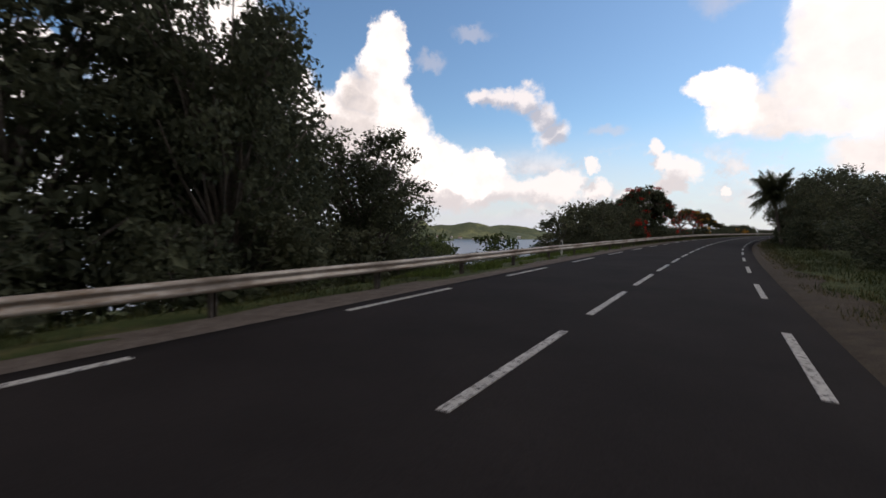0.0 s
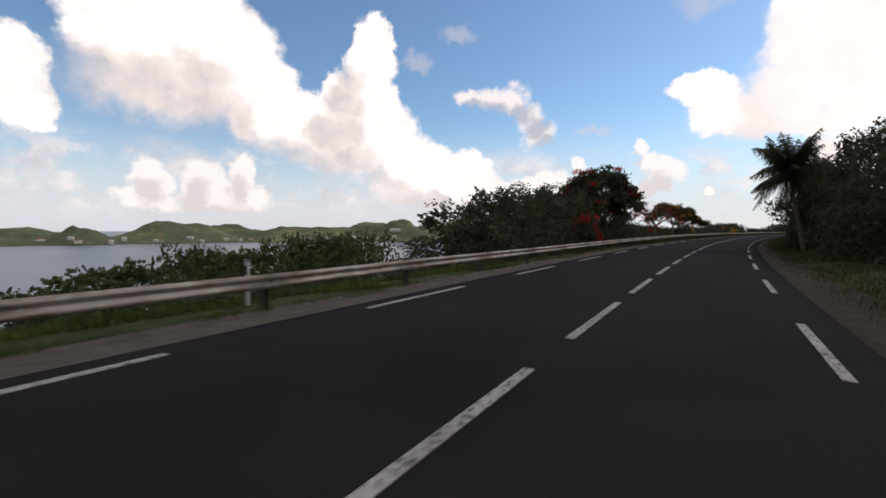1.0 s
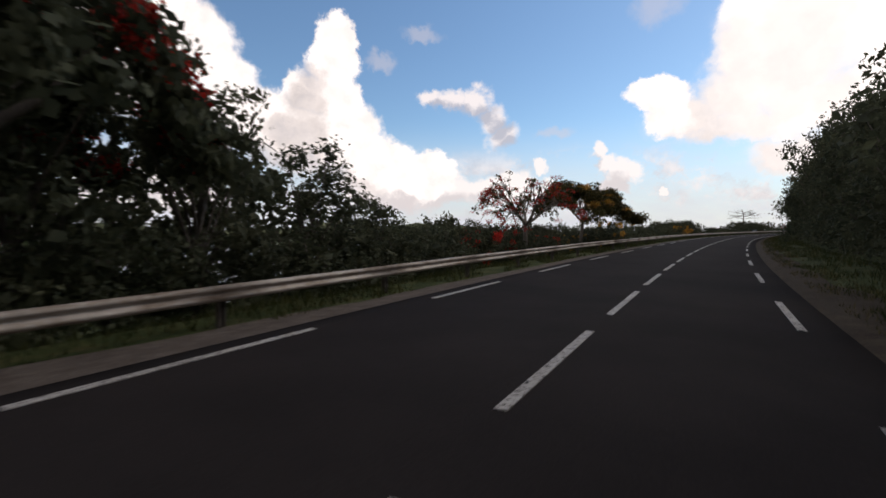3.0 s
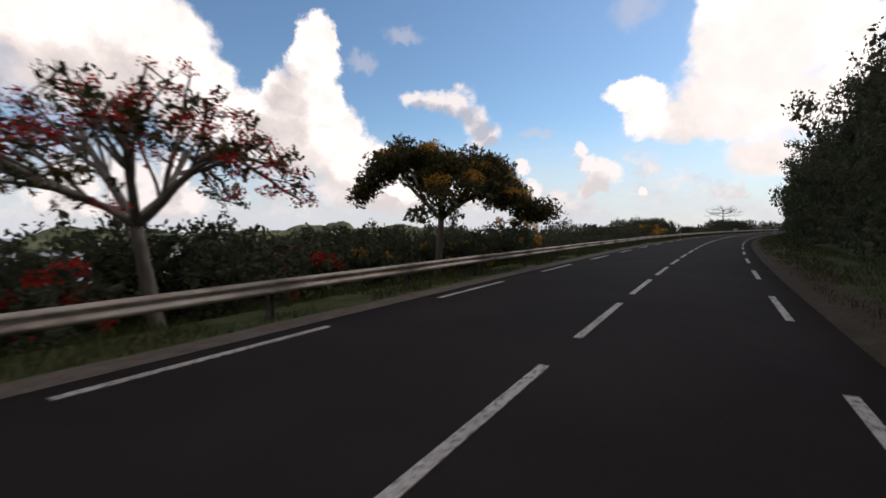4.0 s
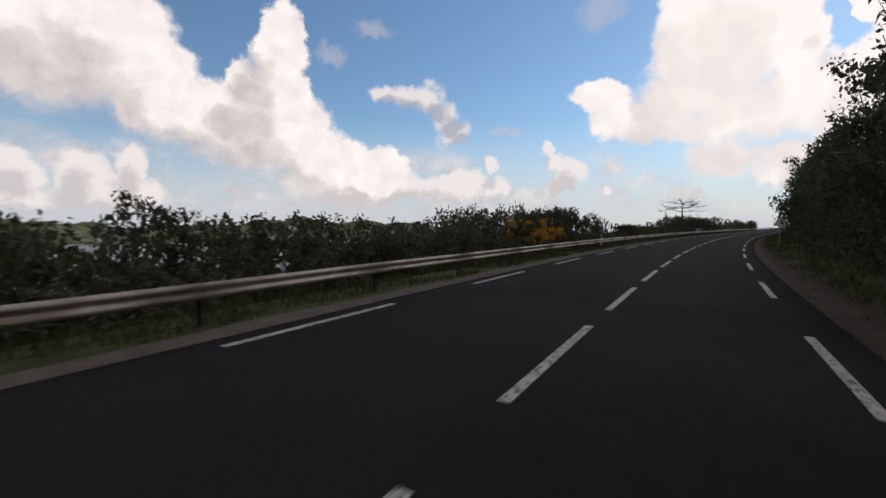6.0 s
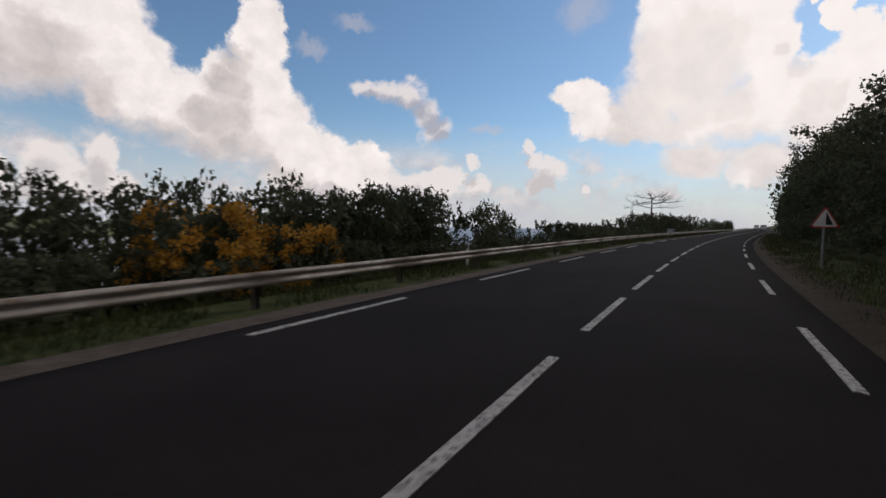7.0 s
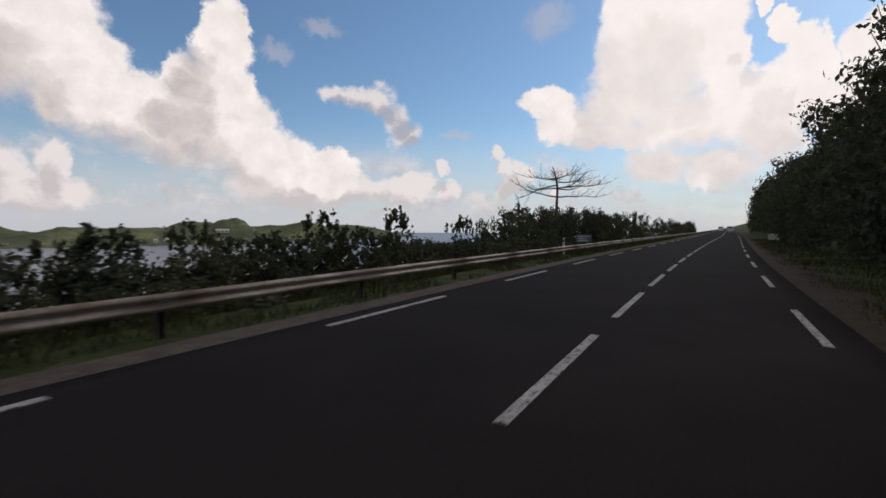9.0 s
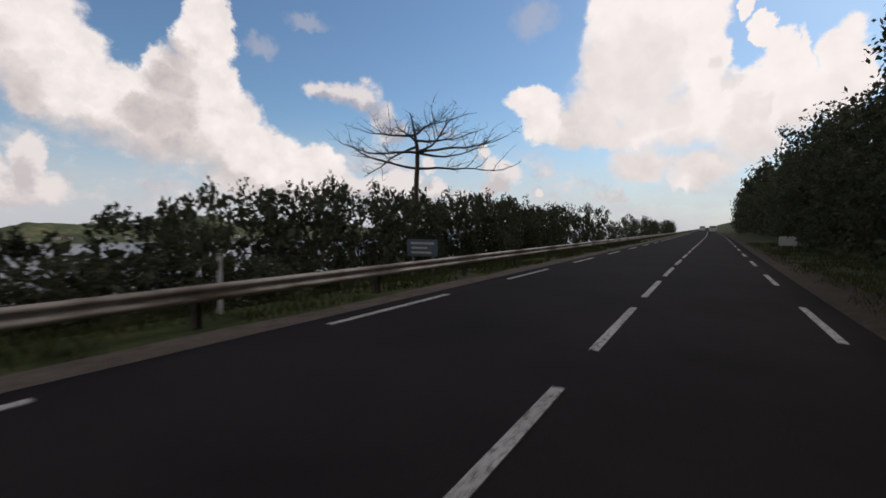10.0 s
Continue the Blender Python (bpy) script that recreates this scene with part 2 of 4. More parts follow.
def m_leaf(name, dark, mid, light, trans=0.25):
    """Leaves: each leaf its own tint; some light passes through."""
    m, nt, b = material(name, 0.7, spec=0.18)
    g = nt.nodes.new("ShaderNodeNewGeometry")
    r = nt.nodes.new("ShaderNodeValToRGB")
    e = r.color_ramp.elements
    e.new(0.5)
    for el_, (p, c) in zip(e, ((0.0, dark), (0.55, mid), (1.0, light))):
        el_.position, el_.color = p, (*c, 1)
    nt.links.new(g.outputs["Random Per Island"], r.inputs[0])
    c2, f2 = noise_mix(nt, [(0.3, (0.6, 0.62, 0.6)), (0.7, (1.3, 1.25, 1.15))], 0.7, 3, coord="World")
    col = blend(nt, r.outputs[0], c2, 1.0, "MULTIPLY")
    nt.links.new(col, b.inputs["Base Color"])
    t = nt.nodes.new("ShaderNodeBsdfTranslucent")
    nt.links.new(col, t.inputs["Color"])
    mx = nt.nodes.new("ShaderNodeMixShader")
    mx.inputs[0].default_value = trans
    nt.links.new(b.outputs[0], mx.inputs[1])
    nt.links.new(t.outputs[0], mx.inputs[2])
    nt.links.new(mx.outputs[0], nt.nodes["Material Output"].inputs[0])
    return m


def m_plain(name, a, c, scale=4.0, rough=0.7, metal=0.0, spec=0.4, b_=0.3):
    m, nt, b = material(name, rough, metal, spec)
    c1, f1 = noise_mix(nt, [(0.3, a), (0.7, c)], scale, 7, 0.65)
    nt.links.new(c1, b.inputs["Base Color"])
    bump(nt, b, f1, b_, 0.01)
    return m


def m_rail():
    m, nt, b = material("weathered_galvanised_steel", 0.55, 0.25, 0.4)
    c1, f1 = noise_mix(nt, [(0.3, (0.30, 0.26, 0.22)), (0.6, (0.44, 0.395, 0.345)), (0.8, (0.52, 0.475, 0.42))], 3.0, 8, 0.7, coord="World")
    c2, f2 = noise_mix(nt, [(0.32, (0.45, 0.36, 0.28)), (0.55, (1.0, 1.0, 1.0))], 1.1, 5, 0.7, stretch=(1, 1, 6), coord="World")
    nt.links.new(blend(nt, c1, c2, 1.0, "MULTIPLY"), b.inputs["Base Color"])
    bump(nt, b, f1, 0.2, 0.01)
    return m


def m_bark(name, a, c):
    m, nt, b = material(name, 0.9, spec=0.2)
    c1, f1 = noise_mix(nt, [(0.3, a), (0.7, c)], 5.0, 8, 0.7, stretch=(3, 3, 0.6))
    nt.links.new(c1, b.inputs["Base Color"])
    bump(nt, b, f1, 0.7, 0.03)
    return m


def m_sea():
    m, nt, b = material("sea_water", 0.32, spec=0.4)
    c1, f1 = noise_mix(nt, [(0.3, (0.15, 0.17, 0.20)), (0.7, (0.20, 0.22, 0.25))], 0.004, 4, coord="World")
    nt.links.new(c1, b.inputs["Base Color"])
    n = nt.nodes.new("ShaderNodeTexNoise")
    n.inputs["Scale"].default_value, n.inputs["Detail"].default_value = 0.25, 6
    nt.links.new(nt.nodes.new("ShaderNodeNewGeometry").outputs["Position"], n.inputs["Vector"])
    bump(nt, b, n.outputs["Fac"], 0.6, 1.0)
    return m


def m_hill():
    m, nt, b = material("hazy_wooded_hillside", 0.95, spec=0.1)
    # greens lifted and greyed: the distance haze is mixed into the colour
    c1, f1 = noise_mix(nt, [(0.35, (0.115, 0.14, 0.085)), (0.52, (0.165, 0.19, 0.11)), (0.68, (0.34, 0.35, 0.17))], 0.008, 8, 0.7, coord="World")
    c2, f2 = noise_mix(nt, [(0.3, (0.75, 0.78, 0.85)), (0.7, (1.15, 1.12, 1.05))], 0.06, 6, 0.7, coord="World")
    nt.links.new(blend(nt, c1, c2, 1.0, "MULTIPLY"), b.inputs["Base Color"])
    bump(nt, b, f2, 0.8, 6.0)
    return m


ASPHALT, PAINT, GROUND, RAIL, SEA, HILL = m_asphalt(), m_paint(), m_ground(), m_rail(), m_sea(), m_hill()
SHOULDER = m_gravel("grey_gravel_and_sand", (0.078, 0.063, 0.053), (0.135, 0.112, 0.096), (0.19, 0.165, 0.146))
DIRT = m_gravel("brown_bare_earth", (0.038, 0.029, 0.021), (0.068, 0.053, 0.037), (0.10, 0.086, 0.054))
LEAF = m_leaf("dark_green_leaves", (0.054, 0.064, 0.041), (0.074, 0.087, 0.055), (0.105, 0.120, 0.074), 0.36)
LEAF_OLIVE = m_leaf("olive_green_leaves", (0.062, 0.071, 0.043), (0.086, 0.096, 0.060), (0.122, 0.132, 0.082), 0.36)
LEAF_GREEN = m_leaf("fresh_green_leaves", (0.050, 0.068, 0.026), (0.075, 0.100, 0.038), (0.12, 0.145, 0.06), 0.36)
LEAF_DRY = m_leaf("green_and_ochre_leaves", (0.034, 0.040, 0.016), (0.068, 0.068, 0.026), (0.13, 0.095, 0.032))
PALM = m_leaf("palm_leaflets", (0.04, 0.05, 0.026), (0.066, 0.078, 0.042), (0.11, 0.125, 0.07), 0.34)
RED = m_leaf("scarlet_blossom", (0.30, 0.02, 0.018), (0.52, 0.035, 0.026), (0.66, 0.07, 0.045), 0.4)
ORANGE = m_leaf("orange_yellow_blossom", (0.36, 0.17, 0.025), (0.56, 0.30, 0.045), (0.70, 0.43, 0.09), 0.4)
DRY_GRASS = m_leaf("dry_grass_blades", (0.05, 0.05, 0.02), (0.10, 0.095, 0.04), (0.19, 0.16, 0.08), 0.3)
GRASS_FRESH = m_leaf("fresh_grass_blades", (0.06, 0.095, 0.02), (0.10, 0.15, 0.034), (0.17, 0.21, 0.06), 0.4)
GRASS = m_leaf("grass_blades", (0.028, 0.042, 0.013), (0.055, 0.07, 0.023), (0.12, 0.115, 0.045), 0.3)
BARK = m_bark("grey_brown_bark", (0.055, 0.045, 0.036), (0.16, 0.14, 0.12))
BARK_PALE = m_bark("pale_grey_bark", (0.12, 0.105, 0.09), (0.26, 0.235, 0.205))
WHITE = m_plain("white_plastic", (0.55, 0.55, 0.53), (0.75, 0.75, 0.73), 6, 0.5)
BLACK = m_plain("black_film", (0.012, 0.012, 0.013), (0.025, 0.025, 0.026), 6, 0.5)
SIGN_RED = m_plain("red_film", (0.35, 0.03, 0.025), (0.45, 0.045, 0.035), 6, 0.45)
SIGN_BLUE = m_plain("faded_blue_film", (0.11, 0.16, 0.22), (0.17, 0.23, 0.30), 6, 0.55)
# post and spacer steel, its colour darkened for the shade behind the rail
POST = m_plain("shade_darkened_steel", (0.045, 0.036, 0.029), (0.13, 0.115, 0.10), 6, 0.8, 0.1)
STEEL = m_plain("grey_steel", (0.22, 0.22, 0.22), (0.36, 0.36, 0.35), 5, 0.5, 0.6)
WALL = m_plain("pale_rendered_wall", (0.62, 0.58, 0.52), (0.8, 0.77, 0.72), 0.5, 0.8)
ROOF = m_plain("rust_red_roof", (0.22, 0.08, 0.05), (0.36, 0.15, 0.1), 0.6, 0.8)
GLASS = m_plain("dark_window_glass", (0.02, 0.022, 0.025), (0.04, 0.045, 0.05), 3, 0.1, 0, 0.6, 0.0)
RUBBER = m_plain("black_rubber", (0.012, 0.012, 0.012), (0.03, 0.03, 0.03), 8, 0.8)
CAR_WHITE = m_plain("white_car_paint", (0.70, 0.70, 0.70), (0.78, 0.78, 0.78), 2, 0.25, 0, 0.5, 0.0)

# ---------------------------------------------------------------- the line of the road
STEP = 10.0
BEND = [-28, 2, 38, 84, 135, 163, 169, 186, 219, 234, 205, 151, 118, 140, 213, 267, 252, 199, 170, 179, 168, 124, 74, 36, 13, -1, -11, -17, -21, -23, -25, -27, -28]   # curvature, 1e-5 per metre
FINE = np.arange(-600.0, 5001.0, 1.0)
_k = np.interp(FINE, -20.0 + STEP * np.arange(len(BEND)), np.array(BEND) * 1e-5)
_k[FINE > 300] = 0.0
_k[FINE < -20] = 0.0
_psi = np.concatenate([[0], np.cumsum((_k[1:] + _k[:-1]) / 2)])
_psi -= np.interp(0, FINE, _psi)
_x = np.concatenate([[0], np.cumsum((np.sin(_psi[1:]) + np.sin(_psi[:-1])) / 2)])
_y = np.concatenate([[0], np.cumsum((np.cos(_psi[1:]) + np.cos(_psi[:-1])) / 2)])
_x -= np.interp(0, FINE, _x)
_y -= np.interp(0, FINE, _y)


def on(s, lat, z=0.0):
    """A place s metres along the centre line, lat metres to its right; the road sinks slightly as it goes on."""
    z += float(np.interp(s, [25, 75, 125, 200, 300], [0.0, -0.006, -0.031, -0.075, -0.122]))
    p = float(np.interp(s, FINE, _psi))
    return Vector((float(np.interp(s, FINE, _x)) + lat * math.cos(p), float(np.interp(s, FINE, _y)) - lat * math.sin(p), z))


def heading(s):
    return -math.degrees(float(np.interp(s, FINE, _psi)))


EDGE_L, EDGE_R = -3.51, 2.52           # the painted edge lines
ROAD_L, ROAD_R = -3.95, 3.05           # the asphalt


def rail_lat(s):
    """The guardrail stands a little further out as the road goes on."""
    return float(np.interp(s, [0, 60, 95, 160, 210], [-5.0, -4.95, -5.0, -5.0, -5.05]))


def rail_top(s):
    return float(np.interp(s, [0, 40, 80, 130, 210], [0.53, 0.49, 0.56, 0.51, 0.48]))


SEA_Z = -60.0


def road_z(lat):
    return 0.0176 * lat if lat < 0 else -0.0335 * lat


def smooth(a, b, v):
    t = min(1.0, max(0.0, (v - a) / (b - a)))
    return t * t * (3 - 2 * t)


def ground_z(s, lat):
    w = noise.noise(Vector((s * 0.07, lat * 0.07, 3.0)))
    fine_w = noise.noise(Vector((s * 0.4, lat * 0.5, 9.0))) * 0.05
    if lat < ROAD_L:
        d = ROAD_L - lat
        z = -0.13 - 0.03 * smooth(0.0, 2.5, d) + fine_w * smooth(0.2, 1.5, d)
        z -= 0.22 * max(0.0, min(d, 8.0) - 1.6) * smooth(1.6, 4.0, d) + 0.165 * max(0.0, d - 8.0)
        if d > 20:
            z -= 0.02 * (d - 20)
        z += w * smooth(3, 30, d) * 0.6
        return max(z, SEA_Z - 4)
    if lat > ROAD_R:
        d = lat - ROAD_R
        z = -0.12 + 0.06 * smooth(0.3, 2.5, d) + fine_w * smooth(0.2, 1.5, d)
        steep = 0.08 + 0.55 * smooth(95, 150, s) * (1 - 0.5 * smooth(330, 420, s))
        z += steep * max(0.0, min(d, 60) - 3.5) * smooth(3.5, 9, d)
        return z + w * smooth(4, 20, d) * 0.5
    return road_z(lat) - 0.08


# ---------------------------------------------------------------- mesh helpers


def mesh_ob(name, verts, faces, mat, parent=None, label="", smooth_=False, second=None, first_faces=0):
    """A mesh; faces past first_faces take the second material, if there is one."""
    me = bpy.data.meshes.new(name)
    me.from_pydata([tuple(v) for v in verts], [], faces)
    me.materials.append(mat)
    if second:
        me.materials.append(second)
        me.polygons.foreach_set("material_index", [0] * first_faces + [1] * (len(faces) - first_faces))
    if smooth_:
        me.polygons.foreach_set("use_smooth", [True] * len(me.polygons))
    me.update()
    ob = new(name, me)
    if parent:
        ob.parent = parent
    if label:
        ob["label"] = label
    return ob


def part(name, bm, mat, parent=None, label="", smooth_=False):
    me = bpy.data.meshes.new(name)
    bm.to_mesh(me)
    bm.free()
    me.materials.append(mat)
    if smooth_:
        me.polygons.foreach_set("use_smooth", [True] * len(me.polygons))
    ob = new(name, me)
    if parent:
        ob.parent = parent
    if label:
        ob["label"] = label
    return ob


def thing(name, m, label, category, group=""):
    e = new(name)
    e.empty_display_size = 0.3
    e.matrix_basis = m
    return tagged(e, label, category, group)


def box(sx, sy, sz, at=(0, 0, 0), bevel=0.0):
    bm = bmesh.new()
    bmesh.ops.create_cube(bm, size=1.0, matrix=Matrix.Translation(at) @ Matrix.Diagonal((sx, sy, sz, 1)))
    if bevel:
        bmesh.ops.bevel(bm, geom=bm.edges[:], offset=bevel, segments=2, affect="EDGES")
    return bm


def loft(name, stations, profile, mat, parent=None, lift=None, smooth_=True):
    """A strip along the road: profile is a list of (lat, z), swept over the stations."""
    verts, faces, n = [], [], len(profile)
    for s in stations:
        for lat, z in profile:
            verts.append(on(s, lat, z + (lift(s, lat) if lift else 0.0)))
    for i in range(len(stations) - 1):
        for j in range(n - 1):
            a = i * n + j
            faces.append((a, a + 1, a + n + 1, a + n))
    return mesh_ob(name, verts, faces, mat, parent, smooth_=smooth_)


# ---------------------------------------------------------------- ground, road, sea, hills
lats = [-4600, -3000, -1800, -1000, -600, -400, -280, -200, -140, -100, -75, -55, -42, -32, -26, -21, -17, -14, -12, -10.5, -9.3, -8.3,
        -7.5, -6.9, -6.4, -6.0, -5.6, -5.2, -4.8, -4.4, -4.0, ROAD_L, -2, 0, 1.6, ROAD_R, 3.3, 3.6, 4.0, 4.4, 4.8, 5.2, 5.7, 6.3, 7, 8, 9, 10.5, 12, 14, 17, 21, 27, 36, 50, 80, 140, 250]
st = [-600, -300, -150, -80, -50, -35] + [-28 + 2.5 * i for i in range(156)] + [370, 390, 420, 470, 540, 640, 800, 1200, 2000, 3200, 4900]
gv, gf, gn = [], [], len(lats)
for s in st:
    for la in lats:
        gv.append(on(s, la, ground_z(s, la)))
for i in range(len(st) - 1):
    for j in range(gn - 1):
        a = i * gn + j
        gf.append((a, a + 1, a + gn + 1, a + gn))
ground = mesh_ob("ground", gv, gf, GROUND, smooth_=True)
tagged(ground, "sloping roadside ground of grass and bare soil", "ground", kind="structure")

near_st = [-40 + 2.0 * i for i in range(250)] + [500, 560, 640]
road = loft("road", near_st, [(ROAD_L, -0.16), (ROAD_L, road_z(ROAD_L)), (EDGE_L, road_z(EDGE_L)), (0, 0.0), (1.4, road_z(1.4)), (EDGE_R, road_z(EDGE_R)), (ROAD_R, road_z(ROAD_R)), (ROAD_R, -0.2)], ASPHALT)
tagged(road, "dark grey two-lane asphalt road, curving gently", "road", kind="structure")


def ragged(name, lat0, lat1, mat, z_of, seed, amp):
    """A strip with two uneven edges."""
    verts, faces = [], []
    ss = [-36 + 0.8 * i for i in range(520)]
    for s in ss:
        a = lat0
        b = (rail_lat(s) + (0.30 - 0.5 * (1 - smooth(55, 75, s))) if lat1 < 0 else lat1) + amp * noise.noise(Vector((s * 0.35, seed, 0.0))) + 0.4 * amp * noise.noise(Vector((s * 1.7, seed, 5.0)))
        for k in range(5):
            la = a + (b - a) * k / 4
            verts.append(on(s, la, z_of(s, la)))
    for i in range(len(ss) - 1):
        for k in range(4):
            q = i * 5 + k
            faces.append((q, q + 1, q + 6, q + 5) if lat1 > lat0 else (q, q + 5, q + 6, q + 1))
    return mesh_ob(name, verts, faces, mat, smooth_=True)


sh_l = ragged("shoulder", ROAD_L + 0.05, -4.7, SHOULDER, lambda s, la: -0.082 - 0.055 * smooth(-4.0, -5.0, la) + 0.012 * noise.noise(Vector((s * 0.8, la * 2.0, 4.0))), 2.0, 0.22)
tagged(sh_l, "pale grey gravel shoulder beside the asphalt", "shoulder", kind="structure")
sh_r = ragged("verge", ROAD_R, 4.15, DIRT, lambda s, la: ground_z(s, la) + 0.03, 7.0, 0.5)
tagged(sh_r, "brown bare earth verge beside the asphalt", "verge", kind="structure")

sea = mesh_ob("water", [(-4950, -4000, SEA_Z), (4000, -4000, SEA_Z), (4000, 4950, SEA_Z), (-4950, 4950, SEA_Z)], [(0, 1, 2, 3)], SEA)
tagged(sea, "calm grey-blue bay water below the road", "sea", kind="structure")

# ---------------------------------------------------------------- far shore
hill_base = on(160, 0)


def far(az, dist):
    """A place at a compass angle (right of the first heading) from the middle of the road, at sea level."""
    a = radians(az)
    return Vector((hill_base.x + math.sin(a) * dist, hill_base.y + math.cos(a) * dist, SEA_Z))


def hill(az, dist, width, height, depth, seed):
    c = far(az, dist)
    nx, ny = 44, 20
    verts, faces = [], []
    rot = Matrix.Rotation(radians(-az), 3, "Z")
    for j in range(ny + 1):
        for i in range(nx + 1):
            u, v = i / nx * 2 - 1, j / ny * 2 - 1
            r = math.exp(-1.9 * u * u) * math.exp(-2.2 * v * v) - 0.10
            n = noise.fractal(Vector((u * 2.6 + seed, v * 2.0, seed)), 0.9, 2.0, 5)
            z = height * (r * (1 + 0.22 * n) + 0.035 * n)
            verts.append(c + rot @ Vector((u * width, v * depth, z)))
    for j in range(ny):
        for i in range(nx):
            a = j * (nx + 1) + i
            faces.append((a, a + 1, a + nx + 2, a + nx + 1))
    ob = mesh_ob("hill", verts, faces, HILL, smooth_=True)
    return tagged(ob, "low rounded green hill across the bay", "hill", "hills across the bay", "structure")


# compass angle, distance, half width, height, half depth
for i, hh in enumerate([(-88, 1900, 460, 56, 260), (-79, 2050, 380, 52, 260), (-73.7, 1850, 130, 60, 200), (-65, 1950, 290, 82, 260), (-59.5, 2100, 300, 74, 260), (-52.7, 1900, 330, 60, 240),
                        (-46.5, 1950, 380, 64, 240), (-42.5, 1980, 270, 82, 240), (-38.9, 1900, 180, 98, 240), (-32.5, 2300, 520, 84, 260), (-25, 2900, 420, 78, 260)]):
    hill(*hh, 3.1 * i + 1)


def house(m, sx, sy, sz, label, roof=ROOF):
    h = thing("house", m, label, "house", "houses on the far shore")
    part("wall", box(sx, sy, sz, (0, 0, sz / 2)), WALL, h)
    bm = bmesh.new()
    o = 0.6
    pts = [(-sx / 2 - o, -sy / 2 - o, sz), (sx / 2 + o, -sy / 2 - o, sz), (sx / 2 + o, sy / 2 + o, sz), (-sx / 2 - o, sy / 2 + o, sz), (-sx / 2, 0, sz + sy * 0.32), (sx / 2, 0, sz + sy * 0.32)]
    vs = [bm.verts.new(p) for p in pts]
    for f in ((0, 1, 5, 4), (2, 3, 4, 5), (1, 2, 5), (3, 0, 4), (3, 2, 1, 0)):
        bm.faces.new([vs[k] for k in f])
    part("roof", bm, roof, h)
    for k in range(3):
        part("window", box(sx * 0.14, 0.3, sz * 0.3, ((k - 1) * sx * 0.3, -sy / 2 - 0.05, sz * 0.55)), GLASS, h)
    return h


rng = random.Random(5)
for i in range(30):
    az = -78 + 54 * (i + rng.random() * 0.8) / 30
    d = 1640 + rng.random() * 90
    p = far(az, d)
    p.z = SEA_Z + 3 + rng.random() * 14
    mm = Matrix.Translation(p) @ Matrix.Rotation(radians(-az + rng.uniform(-30, 30)), 4, "Z")
    house(mm, rng.uniform(10, 20), rng.uniform(8, 11), rng.uniform(5, 10), "small white-walled house with a pitched roof on the far shore", ROOF if rng.random() < 0.5 else WALL)
for az, d, z, sx in ((-39.5, 1766, 40, 44),):
    p = far(az, d)
    p.z = SEA_Z + z
    house(Matrix.Translation(p) @ Matrix.Rotation(radians(-az), 4, "Z"), sx, 14, 9, "large white building standing on the hill across the bay", WALL)



def boat(az, dist, length, mast):
    """A moored boat with a pointed hull, a cabin and a mast."""
    p = far(az, dist)
    t = thing("sailing_boat", Matrix.Translation(p) @ Matrix.Rotation(radians(-az + 60), 4, "Z"), "small white sailing boat moored in the bay", "boat", "boats in the bay")
    bm = bmesh.new()
    w, h = length * 0.15, length * 0.13
    low = [bm.verts.new(v) for v in ((-length / 2, -w * 0.6, -0.3), (length * 0.3, -w * 0.6, -0.3), (length * 0.42, 0, -0.3), (length * 0.3, w * 0.6, -0.3), (-length / 2, w * 0.6, -0.3))]
    up = [bm.verts.new(v) for v in ((-length / 2, -w, h), (length * 0.25, -w, h), (length * 0.55, 0, h * 1.2), (length * 0.25, w, h), (-length / 2, w, h))]
    for k in range(5):
        bm.faces.new((low[k], low[(k + 1) % 5], up[(k + 1) % 5], up[k]))
    bm.faces.new(up)
    bm.faces.new(low[::-1])
    part("hull", bm, CAR_WHITE, t)
    part("cabin", box(length * 0.35, w * 1.1, h * 0.8, (0, 0, h * 1.35), 0.1), WALL, t)
    bm = bmesh.new()
    bmesh.ops.create_cone(bm, cap_ends=True, segments=8, radius1=0.12, radius2=0.06, depth=mast, matrix=Matrix.Translation((length * 0.08, 0, h + mast / 2)))
    part("mast", bm, WALL, t)


for b_ in ((-75.6, 1480, 13, 16), (-72.2, 1500, 16, 15), (-70.8, 1520, 12, 17), (-68.3, 1560, 11, 14), (-50.5, 1560, 12, 15), (-47.2, 1540, 12, 14)):
    boat(*b_)

# ---------------------------------------------------------------- plants


def tube(verts, faces, pts, radii, sides=6):
    """A tapered tube through the points."""
    base = len(verts)
    for i, p in enumerate(pts):
        d = (pts[min(i + 1, len(pts) - 1)] - pts[max(i - 1, 0)]).normalized()
        a = d.orthogonal().normalized()
        b = d.cross(a)
        for k in range(sides):
            t = 2 * math.pi * k / sides
            verts.append(p + (a * math.cos(t) + b * math.sin(t)) * radii[i])
    for i in range(len(pts) - 1):
        for k in range(sides):
            q, r = base + i * sides + k, base + i * sides + (k + 1) % sides
            faces.append((q, r, r + sides, q + sides))
    faces.append(tuple(base + (len(pts) - 1) * sides + k for k in range(sides)))


def limb(rg, verts, faces, start, way, length, r0, r1, bend=0.25, lift=0.0, n=5, sides=6):
    pts, d = [start.copy()], way.normalized()
    for i in range(n):
        d = (d + Vector((rg.uniform(-bend, bend), rg.uniform(-bend, bend), rg.uniform(-bend, bend) + lift))).normalized()
        pts.append(pts[-1] + d * length / n)
    tube(verts, faces, pts, [r0 + (r1 - r0) * i / n for i in range(n + 1)], sides)
    return pts, d


